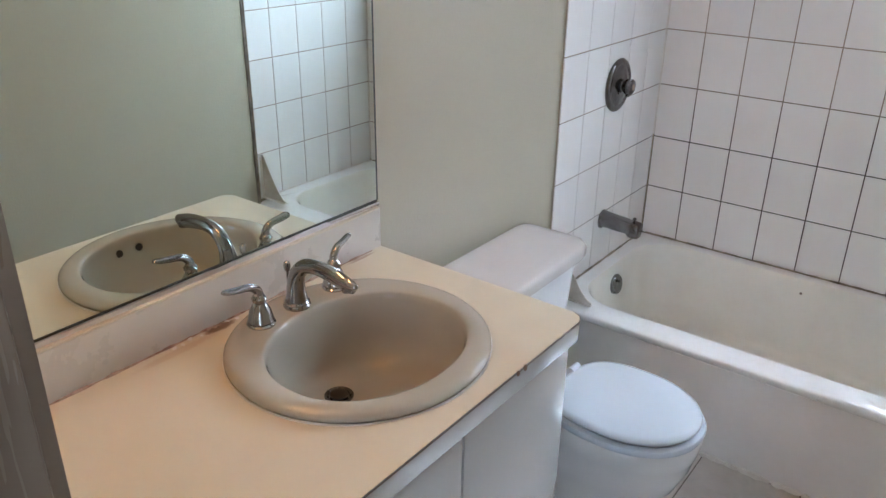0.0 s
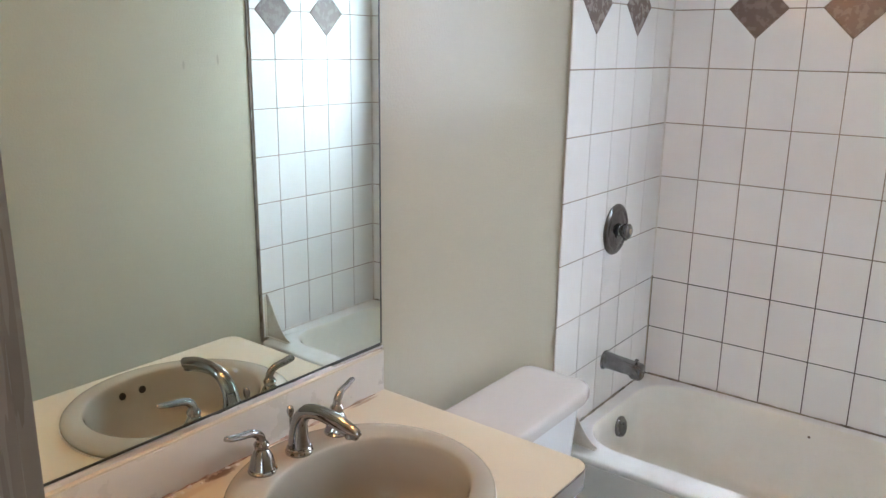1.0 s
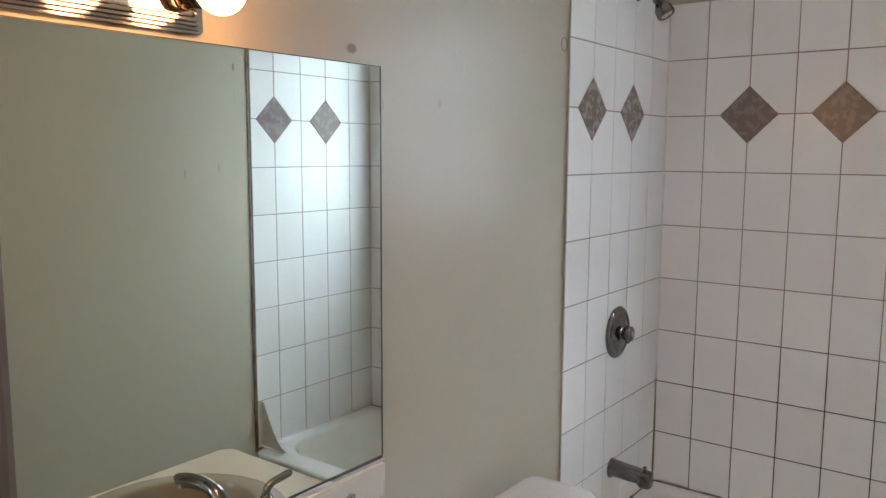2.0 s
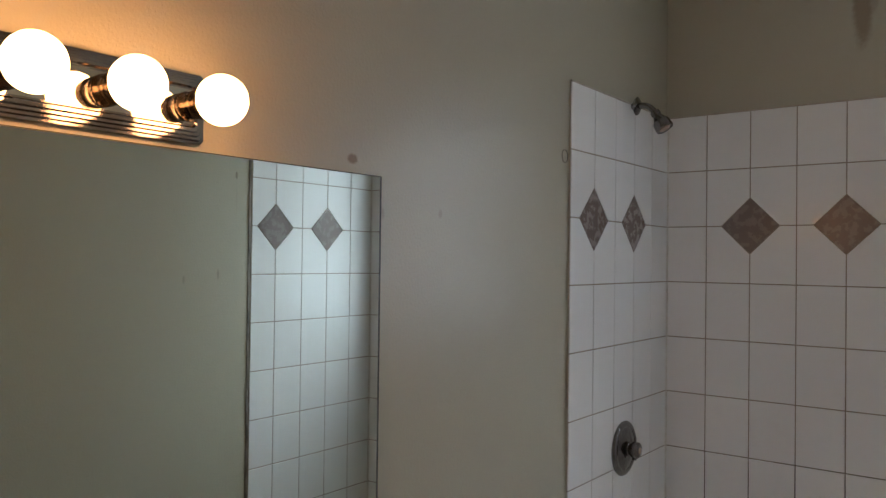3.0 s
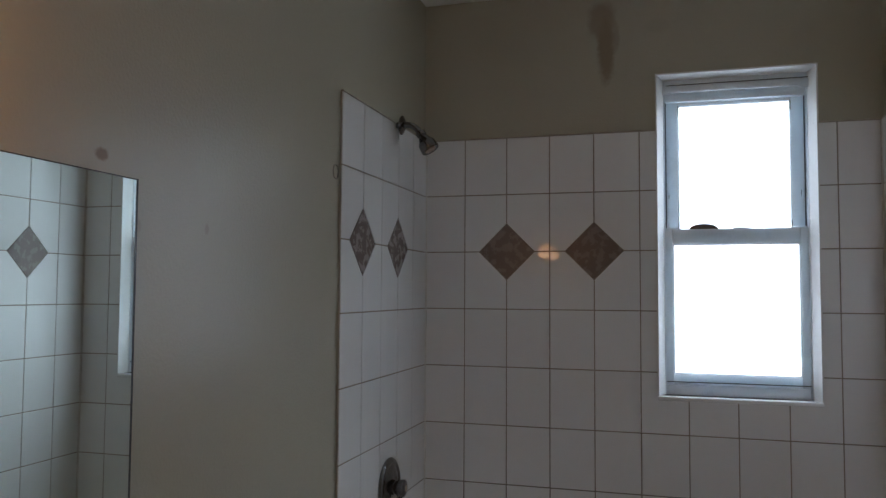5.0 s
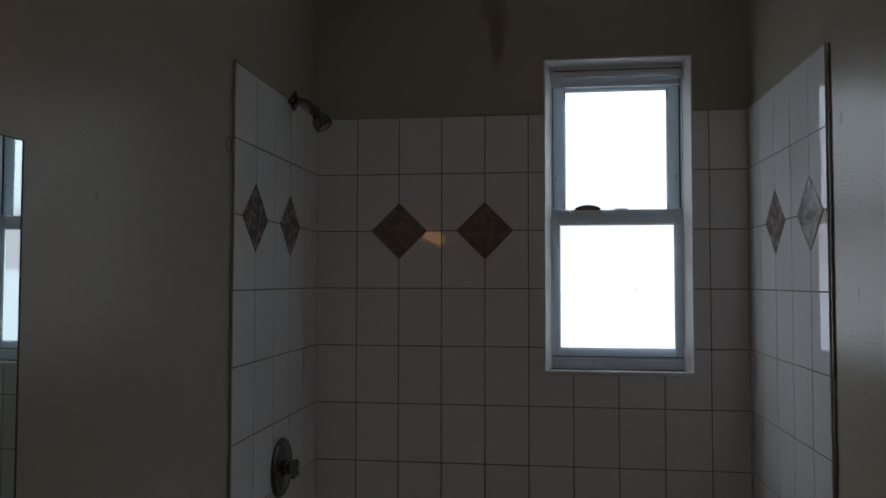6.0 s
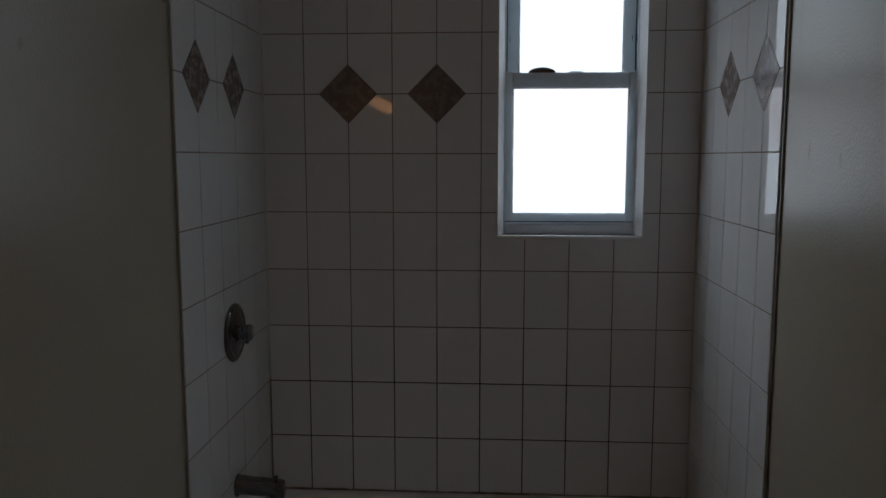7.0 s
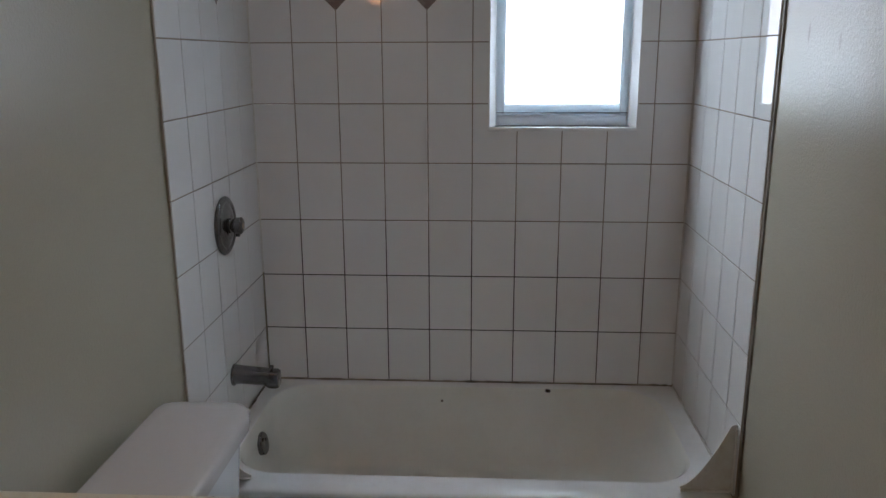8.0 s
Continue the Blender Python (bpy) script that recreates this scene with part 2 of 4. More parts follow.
def lathe(profile, base, axis, segs=32):
    """profile: (distance along axis, radius) rows from base outwards."""
    q = Vector((0, 0, 1)).rotation_difference(Vector(axis).normalized())
    rings = []
    for h, r in profile:
        rings.append([Vector(base) + q @ Vector((max(r, 1e-4) * math.cos(2 * math.pi * k / segs), max(r, 1e-4) * math.sin(2 * math.pi * k / segs), h))
                      for k in range(segs)])
    return loft(rings, True, True)


def smooth_path(pts, steps=8):
    pts = [Vector(p) for p in pts]
    out = []
    for i in range(len(pts) - 1):
        p0, p1, p2, p3 = pts[max(i - 1, 0)], pts[i], pts[i + 1], pts[min(i + 2, len(pts) - 1)]
        for k in range(steps):
            t = k / steps
            out.append(0.5 * ((2 * p1) + (p2 - p0) * t + (2 * p0 - 5 * p1 + 4 * p2 - p3) * t * t + (3 * p1 - p0 - 3 * p2 + p3) * t ** 3))
    out.append(pts[-1])
    return out


def sweep(rows, segs=18, steps=7):
    """A tube through rows (x, y, z, half width, half height)."""
    ctr = smooth_path([r[:3] for r in rows], steps)
    rad = smooth_path([(r[3], r[4] if len(r) > 4 else r[3], 0) for r in rows], steps)
    rings = []
    up = Vector((0, 0, 1))
    d0 = (ctr[1] - ctr[0]).normalized()
    side = d0.cross(up)
    side = side.normalized() if side.length > 0.05 else d0.cross(Vector((0, 1, 0))).normalized()
    for i, c in enumerate(ctr):
        d = (ctr[min(i + 1, len(ctr) - 1)] - ctr[max(i - 1, 0)]).normalized()
        side = (side - d * side.dot(d)).normalized()
        nrm = side.cross(d).normalized()
        rings.append([c + side * (max(rad[i].x, 2e-4) * math.cos(2 * math.pi * k / segs)) + nrm * (max(rad[i].y, 2e-4) * math.sin(2 * math.pi * k / segs))
                      for k in range(segs)])
    return loft(rings, True, True)


def round_rect(x0, x1, y0, y1, r, z, arc=9, run=6):
    out = []
    cs = [((x1 - r), (y1 - r), 0), ((x0 + r), (y1 - r), 90), ((x0 + r), (y0 + r), 180), ((x1 - r), (y0 + r), 270)]
    for k, (cx, cy, a0) in enumerate(cs):
        for i in range(arc + 1):
            a = radians(a0 + 90 * i / arc)
            out.append(Vector((cx + r * math.cos(a), cy + r * math.sin(a), z)))
        nx, ny, a1 = cs[(k + 1) % 4]
        p, q = out[-1], Vector((nx + r * math.cos(radians(a1)), ny + r * math.sin(radians(a1)), z))
        for i in range(1, run):
            out.append(p.lerp(q, i / run))
    return out


def oval(cx, cy, a, b, z, power=2.0, segs=64):
    """a along y, b along x."""
    out = []
    for k in range(segs):
        t = 2 * math.pi * k / segs
        c, s = math.cos(t), math.sin(t)
        e = 2.0 / power
        out.append(Vector((cx + b * math.copysign(abs(c) ** e, c), cy + a * math.copysign(abs(s) ** e, s), z)))
    return out


def mesh_from(bm, name, material, angle=35):
    me = bpy.data.meshes.new(name)
    bm.to_mesh(me)
    bm.free()
    me.materials.append(material)
    me.polygons.foreach_set("use_smooth", [True] * len(me.polygons))
    me.set_sharp_from_angle(angle=radians(angle))
    return me


def thing(name, at, label, category, group="", kind=""):
    ob = new(name)
    ob.empty_display_size = 0.05
    ob.location = at
    return tagged(ob, label, category, group, kind)


def origin(ob):
    p = Vector(ob.location)
    while ob.parent:
        ob = ob.parent
        p = p + Vector(ob.location)
    return p


def part(name, bm, material, parent, label="", angle=35):
    """One mesh under a thing or a part; the bmesh is in world metres."""
    bmesh.ops.translate(bm, verts=bm.verts, vec=-origin(parent))
    ob = new(name, mesh_from(bm, name, material, angle))
    ob.parent = parent
    return tagged(ob, label)


def solo(name, bm, material, label, category, kind="", at=None, angle=35):
    at = Vector(at) if at is not None else Vector((0, 0, 0))
    bmesh.ops.translate(bm, verts=bm.verts, vec=-at)
    ob = new(name, mesh_from(bm, name, material, angle))
    ob.location = at
    return tagged(ob, label, category, "", kind)


# ---- the structure ----
RGAP = 0.008
WL, WR, WB = -GAP, RW + RGAP, GAP
WX0, WX1, WZ0, WZ1 = 0.826, 1.324, 1.330, 2.424      # window opening

floor = solo("floor", boxes(((WL - 0.12, FRONT - 0.125, -0.12), (WR + 0.12, WB + 0.07, -0.006))), FLOOR_GROUT,
             "bathroom floor of marbled beige tiles with dark grout", "floor", "structure")
ceiling = solo("ceiling", boxes(((WL - 0.12, FRONT - 0.125, CEIL), (WR + 0.12, WB + 0.07, CEIL + 0.1))), CEILING_PAINT,
               "plain white painted ceiling", "ceiling", "structure")
wall_left = solo("wall_left", boxes(((WL - 0.12, FRONT - 0.125, -0.006), (WL, WB + 0.07, CEIL))), PAINT,
                 "cream satin painted wall with scuffs and small stains", "wall", "structure")
wall_right = solo("wall_right", boxes(((WR, FRONT - 0.125, -0.006), (WR + 0.12, WB + 0.07, CEIL))), PAINT,
                  "cream satin painted wall with small marks", "wall", "structure")
wall_back = solo("wall_back", boxes(((WL, WB, -0.006), (WX0, WB + 0.07, CEIL)), ((WX1, WB, -0.006), (WR, WB + 0.07, CEIL)),
                                    ((WX0, WB, -0.006), (WX1, WB + 0.07, WZ0)), ((WX0, WB, WZ1), (WX1, WB + 0.07, CEIL))), PAINT,
                 "cream painted wall above the tiles with a brown drip stain", "wall", "structure")
DX0, DX1, DZ = 0.561, 1.42, 2.05
wall_front = solo("wall_front", boxes(((WL, FRONT - 0.125, -0.006), (DX0, FRONT, CEIL)), ((DX1, FRONT - 0.125, -0.006), (WR, FRONT, CEIL)),
                                      ((DX0, FRONT - 0.125, DZ), (DX1, FRONT, CEIL))), PAINT,
                  "plain cream wall round the doorway", "wall", "structure")

# the plain passage behind the door closes the place
HY0, HY1, HX0, HX1 = -4.3, FRONT - 0.125, -0.7, 2.2
PX0, PX1, PZ0, PZ1 = 1.42, 2.12, 1.00, 1.88       # the passage window, seen mirrored in the corner tiles
solo("floor_passage", boxes(((HX0, HY0, -0.12), (HX1, HY1, -0.004))), FLOOR_TILE, "plain floor of the passage outside the door", "floor", "structure")
solo("ceiling_passage", boxes(((HX0, HY0, CEIL), (HX1, HY1, CEIL + 0.1))), CEILING_PAINT, "plain passage ceiling", "ceiling", "structure")
solo("wall_passage", boxes(((HX0 - 0.1, HY0, -0.12), (HX0, HY1, CEIL)), ((HX1, HY0, -0.12), (HX1 + 0.1, HY1, CEIL)),
                           ((HX0 - 0.1, HY0 - 0.1, -0.12), (PX0, HY0, CEIL)), ((PX1, HY0 - 0.1, -0.12), (HX1 + 0.1, HY0, CEIL)),
                           ((PX0, HY0 - 0.1, -0.12), (PX1, HY0, PZ0)), ((PX0, HY0 - 0.1, PZ1), (PX1, HY0, CEIL)),
                           ((HX0 - 0.1, HY1, -0.12), (WL - 0.12, HY1 + 0.1, CEIL)), ((WR + 0.12, HY1, -0.12), (HX1 + 0.1, HY1 + 0.1, CEIL))),
     PAINT, "plain cream passage walls", "wall", "structure")

passage_window = thing("window_2", (PX0, HY0, PZ0), "white framed daylight window in the passage wall", "window", kind="structure")
for lo, hi in (((PX0, PZ0), (PX0 + 0.05, PZ1)), ((PX1 - 0.05, PZ0), (PX1, PZ1)), ((PX0 + 0.05, PZ0), (PX1 - 0.05, PZ0 + 0.05)), ((PX0 + 0.05, PZ1 - 0.05), (PX1 - 0.05, PZ1)),
               ((1.745, PZ0 + 0.05), (1.785, PZ1 - 0.05))):
    part("window_frame", boxes(((lo[0], HY0 - 0.07, lo[1]), (hi[0], HY0 - 0.02, hi[1]), 0.003)), VINYL, passage_window)

# door frame: jamb boards, stop beads and casings
door_frame = thing("door_frame", (DX0, FRONT, 0), "taupe painted wooden door frame with a stop bead", "door frame", kind="structure")
for x, s in ((DX0, 1), (DX1, -1)):
    a, b = sorted((x, x + s * 0.018))
    part("jamb", boxes(((a, FRONT - 0.13, 0), (b, FRONT + 0.004, DZ), 0.003)), TRIM, door_frame)
    a, b = sorted((x + s * 0.018, x + s * 0.030))
    part("stop", boxes(((a, FRONT - 0.055, 0), (b, FRONT - 0.014, DZ - 0.018), 0.004)), TRIM, door_frame)
    a, b = sorted((x - s * 0.055, x + s * 0.012))
    part("casing", boxes(((a, FRONT - 0.147, 0), (b, FRONT - 0.126, DZ + 0.06), 0.005)), TRIM, door_frame)
part("head_jamb", boxes(((DX0 + 0.018, FRONT - 0.13, DZ - 0.018), (DX1 - 0.018, FRONT + 0.004, DZ), 0.003)), TRIM, door_frame)

# ---- the window ----
window = thing("window_1", (WX0, WB, WZ0), "white vinyl sash window with bright overcast daylight behind", "window", kind="structure")
FY0, FY1 = 0.036, 0.082
fw = 0.024
part("window_frame", boxes(((WX0, FY0, WZ0), (WX0 + fw, FY1, WZ1), 0.003), ((WX1 - fw, FY0, WZ0), (WX1, FY1, WZ1), 0.003),
                           ((WX0 + fw, FY0, WZ1 - 0.050), (WX1 - fw, FY1, WZ1), 0.004),
                           ((WX0 + fw, FY0 + 0.012, WZ1 - 0.085), (WX1 - fw, FY1, WZ1 - 0.05), 0.003),
                           ((WX0 + fw, FY0 + 0.004, WZ0), (WX1 - fw, FY1, WZ0 + 0.040), 0.004)), VINYL, window)
part("window_sill", boxes(((WX0 - 0.006, -0.005, WZ0 - 0.010), (WX1 + 0.006, FY0 + 0.004, WZ0 + 0.004), 0.003)), REVEAL, window, "glossy white sill strip")


def sash(name, x0, x1, z0, z1, y0, y1, stile, top, bottom, pane_mat, label):
    s = part(name, boxes(((x0, y0, z0), (x0 + stile, y1, z1), 0.004), ((x1 - stile, y0, z0), (x1, y1, z1), 0.004),
                         ((x0 + stile, y0 + 0.001, z0), (x1 - stile, y1, z0 + bottom), 0.004),
                         ((x0 + stile, y0 + 0.001, z1 - top), (x1 - stile, y1, z1), 0.004)), VINYL, window, label)
    ym = (y0 + y1) / 2
    g = part("pane", boxes(((x0 + stile - 0.004, ym - 0.002, z0 + bottom - 0.004), (x1 - stile + 0.004, ym + 0.002, z1 - top + 0.004))), pane_mat, s)
    g.visible_shadow = False
    bead = boxes(*[((x0 + stile, ym - 0.008, z0 + bottom), (x0 + stile + 0.005, ym - 0.003, z1 - top), 0.001),
                   ((x1 - stile - 0.005, ym - 0.008, z0 + bottom), (x1 - stile, ym - 0.003, z1 - top), 0.001),
                   ((x0 + stile, ym - 0.008, z0 + bottom), (x1 - stile, ym - 0.0035, z0 + bottom + 0.005), 0.001),
                   ((x0 + stile, ym - 0.008, z1 - top - 0.005), (x1 - stile, ym - 0.0035, z1 - top), 0.001)])
    part("glazing_bead", bead, VINYL, s)
    return s


lower = sash("lower_sash", WX0 + 0.018, WX1 - 0.018, WZ0 + 0.036, 1.899, 0.044, 0.062, 0.030, 0.052, 0.040, FROST, "misted lower sash")
upper = sash("upper_sash", WX0 + fw - 0.002, WX1 - fw + 0.002, 1.862, WZ1 - 0.05, 0.064, 0.081, 0.046, 0.045, 0.034, GLASS, "upper sash")
lock = [(0.975 + 0.047 * math.cos(math.pi * k / 16), 1.897 + 0.019 * math.sin(math.pi * k / 16)) for k in range(17)]
part("sash_lock", loft([[Vector((u, y, z)) for u, z in lock] for y in (0.046, 0.060)], True, True), CHROME, lower, "dull grey sash lock")
part("lift_tab", boxes(((1.07, 0.047, 1.898), (1.115, 0.060, 1.903), 0.001)), VINYL, lower)

# head stop and latches of the window; black bars put shade in its gaps and slots
for x in (WX0 + 0.0275, WX1 - 0.0275):
    part("gap_strip", boxes(((x - 0.0014, 0.058, 1.90), (x + 0.0014, 0.0632, WZ1 - 0.052))), BLACK, window, "black strip for the shade in the gap beside the sash")
for x in (WX0 + 0.0165, WX1 - 0.0165):
    part("gap_strip", boxes(((x - 0.0012, 0.0345, WZ0 + 0.006), (x + 0.0012, 0.0425, 1.899))), BLACK, window, "black strip for the shade in the gap beside the sash")
part("gap_strip", boxes(((WX0 + 0.020, 0.0380, WZ0 + 0.0485), (WX1 - 0.020, 0.0436, WZ0 + 0.0510))), BLACK, window, "black strip for the shade in the gap under the sash")
part("gap_strip", boxes(((WX0 + 0.010, 0.0335, WZ0 + 0.0042), (WX1 - 0.010, 0.0385, WZ0 + 0.0065))), BLACK, window, "black strip for the shade in the gap on the sill")
part("gap_strip", boxes(((WX0 + 0.030, 0.0335, WZ1 - 0.030), (WX1 - 0.012, 0.0355, WZ1 - 0.0275))), BLACK, window, "black strip for the shade in the gap under the head")
part("head_stop", boxes(((WX0 + 0.010, 0.0300, WZ1 - 0.056), (WX1 - 0.010, 0.0356, WZ1 - 0.032), 0.002), ((WX0 + 0.010, 0.0302, WZ1 - 0.063), (WX0 + 0.045, 0.0354, WZ1 - 0.054), 0.002),
                        ((WX1 - 0.045, 0.0302, WZ1 - 0.063), (WX1 - 0.010, 0.0354, WZ1 - 0.054), 0.002)), VINYL, window, "notched head stop")
for x0, x1 in ((WX0 + 0.018, WX0 + 0.058), (WX1 - 0.060, WX1 - 0.018)):
    part("tilt_latch", boxes(((x0, 0.0445, 1.8985), (x1, 0.061, 1.9025), 0.001)), VINYL, lower)
for x in (WX0 + 0.037, WX1 - 0.039):
    part("slot", boxes(((x - 0.0007, 0.0632, 2.005), (x + 0.0007, 0.0642, 2.024))), BLACK, upper, "black bar for the shade in a slot")
for x0, x1 in ((WX0 + 0.068, WX0 + 0.0705), (WX1 - 0.0705, WX1 - 0.068)):
    for z0, z1 in ((1.898, 1.925), (2.295, 2.329)):
        part("gasket", boxes(((x0, 0.064, z0), (x1, 0.070, z1), 0.0008)), BLACK, upper, "loose black gasket")
rng = random.Random(8)
for x, z in ((1.143, 1.619), (1.151, 1.628), (1.171, 1.528), (1.046, 1.735), (1.246, 1.572), (1.247, 1.44)):
    part("speck", lathe([(0, 0.0022), (0.0012, 0.0016)], (x, 0.0515, z), (rng.uniform(-0.2, 0.2), -1, 0), 7), RUST, lower, "brown speck of dirt")

# half a dome of sky and far ground outside
SKY_R = 9.0
dome = []
for k in range(25):
    a = math.pi * k / 24
    dome.append([Vector((1.07 - SKY_R * math.cos(a), 0.12 + SKY_R * math.sin(a) * math.sin(b), 1.6 + SKY_R * math.sin(a) * math.cos(b)))
                 for b in (math.pi * j / 24 for j in range(25))])
solo("backdrop", loft(dome, loop=False), DAY, "bright overcast daylight and far pale roofs outside", "backdrop", "structure")

# ---- the tub ----
tub = thing("bathtub", (RW / 2, -0.38, 0), "worn off-white enamelled bathtub built in between tiled walls", "bathtub")
rings = [round_rect(0.002, RW - 0.002, -0.738, -0.003, 0.012, 0.335), round_rect(0.002, RW - 0.002, -0.752, -0.003, 0.016, 0.350),
         round_rect(0.002, RW - 0.002, -0.757, -0.003, 0.018, 0.366), round_rect(0.002, RW - 0.002, -0.754, -0.003, 0.018, 0.379),
         round_rect(0.002, RW - 0.002, -0.744, -0.003, 0.018, RIM),
         round_rect(0.045, RW - 0.062, -0.688, -0.034, 0.15, RIM), round_rect(0.052, RW - 0.072, -0.676, -0.040, 0.15, RIM - 0.004),
         round_rect(0.058, RW - 0.082, -0.668, -0.046, 0.15, RIM - 0.014)]
top = (0.058, RW - 0.082, -0.668, -0.046, 0.15, RIM - 0.014)
low = (0.115, RW - 0.34, -0.600, -0.125, 0.13, 0.085)
for k in range(1, 9):
    t = k / 8
    e = t ** 1.25
    v = [a + (b - a) * e for a, b in zip(top[:5], low[:5])]
    z = top[5] + (low[5] - top[5]) * math.sin(t * math.pi / 2)
    rings.append(round_rect(*v, z))
rings.append(round_rect(0.16, RW - 0.42, -0.55, -0.18, 0.12, 0.075))
rings.append(round_rect(0.40, RW - 0.60, -0.42, -0.30, 0.05, 0.070))
for k, drop in ((2, 0.004), (3, 0.011), (4, 0.0135)):
    for v in rings[k]:
        if v.y < -0.71:
            v.z -= drop
part("rim", loft(rings[:7]), RIM_ENAMEL, tub, "glossy white rim", angle=50)
part("basin", loft(rings[6:], False, True), ENAMEL, tub, angle=50)
ap = []
for z, y in ((0.0, -0.738), (0.02, -0.739), (0.30, -0.741), (0.334, -0.739), (0.338, -0.730)):
    ap.append([Vector((0.003, y, z)), Vector((0.05, y, z)), Vector((RW - 0.05, y, z)), Vector((RW - 0.003, y, z)), Vector((RW - 0.003, -0.700, z)), Vector((0.003, -0.700, z))])
part("apron", loft(ap, True, True), APRON, tub, "glossy off-white front apron")
ov = part("overflow_plate", lathe([(-0.02, 0.039), (0.004, 0.039), (0.008, 0.035), (0.009, 0.012), (0.007, 0.004)], (0.070, -0.355, 0.303), (1, 0, 0.22)), DULL_CHROME, tub, "dull chrome overflow plate")
part("screw", lathe([(0, 0.006), (0.003, 0.006), (0.004, 0.003)], (0.079, -0.355, 0.318), (1, 0, 0.22), 12), BLACK, ov)
part("drain", lathe([(0, 0.03), (0.003, 0.03), (0.004, 0.022), (0.002, 0.018)], (0.24, -0.36, 0.0745), (0, 0, 1)), DULL_CHROME, tub)

# dirty sealant where the tub meets the tiles and floor
seal = thing("caulk", (RW / 2, -0.01, RIM), "mould-blackened sealant along the tub edge", "sealant", kind="structure")
rng = random.Random(5)


def bead(points, r, mat_, wob=0.35):
    rows = []
    for p in points:
        rows.append((*p, r * (1 + rng.uniform(-wob, wob))))
    return sweep(rows, 6, 2)


part("bead", bead([(0.02 + 1.47 * k / 60, -0.002, RIM + 0.002) for k in range(61)], 0.004, MOULD), MOULD, seal)
part("bead", bead([(0.003, -0.01 - 0.73 * k / 30, RIM + 0.002) for k in range(31)], 0.004, MOULD), MOULD, seal)
part("bead", bead([(RW - 0.003, -0.01 - 0.73 * k / 30, RIM + 0.002) for k in range(31)], 0.0035, CAULK), CAULK, seal)
part("bead", bead([(0.10 + 1.38 * k / 110, -0.741, 0.002) for k in range(111)], 0.0065, CAULK, 1.1), CAULK, seal, "lumpy pale sealant at the floor")
part("bead", bead([(0.0 + 0.82 * k / 30, 0.001, ZTOP + 0.001) for k in range(31)], 0.0028, EDGE_LINE), EDGE_LINE, seal, "brownish line on top of the tiles")
part("bead", bead([(1.332 + 0.178 * k / 8, 0.001, ZTOP + 0.001) for k in range(9)], 0.0028, EDGE_LINE), EDGE_LINE, seal)
part("bead", bead([(-0.001, -0.77 * k / 24, ZTOP + 0.001) for k in range(25)], 0.0028, EDGE_LINE), EDGE_LINE, seal)
part("bead", bead([(RW + 0.001, -0.735 * k / 24, ZTOP + 0.001) for k in range(25)], 0.0026, EDGE_LINE), EDGE_LINE, seal)
part("bead", bead([(-0.003, -0.7715, RIM + 1.85 * k / 40) for k in range(41)], 0.0022, EDGE_LINE, 0.2), EDGE_LINE, seal, "grey-brown sealant on the tile edge")
part("bead", bead([(0.001, -0.001, RIM + 0.42 + 1.43 * k / 20) for k in range(21)], 0.0035, CAULK, 0.2), CAULK, seal)
part("bead", bead([(RW - 0.001, -0.001, RIM + 0.01 + 1.84 * k / 20) for k in range(21)], 0.003, CAULK, 0.2), CAULK, seal)

# splash guards on the tub's front corners
for x, s in ((0.001, 1), (RW - 0.001, -1)):
    g = thing("splash_guard", (x + s * 0.03, -0.715, RIM), "curved white plastic splash guard on the tub corner", "splash guard", "splash guards on the tub")
    prof = [(0.0, 0.0), (0.140, 0.0), (0.144, 0.010)]
    for k in range(1, 13):
        t = k / 12
        prof.append((0.142 - 0.126 * t ** 0.88, 0.010 + 0.188 * t ** 1.35))
    prof += [(0.008, 0.202), (0.0, 0.200)]
    fin = loft([[Vector((x + s * px, y, RIM + 0.001 + pz)) for px, pz in prof] for y in (-0.7185, -0.7145)], True, True)
    part("fin", fin, PLASTIC, g)
    part("foot", boxes((tuple(min(a, b) for a, b in zip((x, -0.728, RIM + 0.0005), (x + s * 0.143, -0.706, RIM + 0.004))),
                        tuple(max(a, b) for a, b in zip((x, -0.728, RIM + 0.0005), (x + s * 0.143, -0.706, RIM + 0.004))), 0.001)), PLASTIC, g)
    a, b = sorted((x, x + s * 0.003))
    part("wall_flange", boxes(((a, -0.728, RIM + 0.004), (b, -0.706, RIM + 0.194), 0.001)), PLASTIC, g)

# ---- shower fittings ----
sh = thing("shower", (0.0, -0.33, 2.225), "dull chrome shower head on a bent arm", "shower")
part("arm", sweep([(-0.02, -0.33, 2.228, 0.0105), (0.03, -0.33, 2.228, 0.0105), (0.058, -0.33, 2.222, 0.0105), (0.078, -0.33, 2.204, 0.0105), (0.088, -0.33, 2.190, 0.0105)]), DULL_CHROME, sh)
part("flange", lathe([(0, 0.012), (0.0, 0.030), (0.003, 0.032), (0.008, 0.024), (0.012, 0.012)], (0.016, -0.33, 2.228), (1, 0, -0.12)), DULL_CHROME, sh)
d = Vector((0.52, 0, -0.85)).normalized()
hd = part("shower_head", lathe([(0, 0.012), (0.003, 0.0165), (0.015, 0.0170), (0.018, 0.0145), (0.023, 0.0155), (0.040, 0.025), (0.044, 0.0285), (0.047, 0.0290), (0.070, 0.0310), (0.074, 0.0290), (0.072, 0.022)],
                               (0.080, -0.33, 2.203), d), DULL_CHROME, sh)
part("nozzle", lathe([(0, 0.019), (0.003, 0.019), (0.005, 0.015)], Vector((0.080, -0.33, 2.203)) + d * 0.070, d), RUST, hd, "limescaled nozzle face")

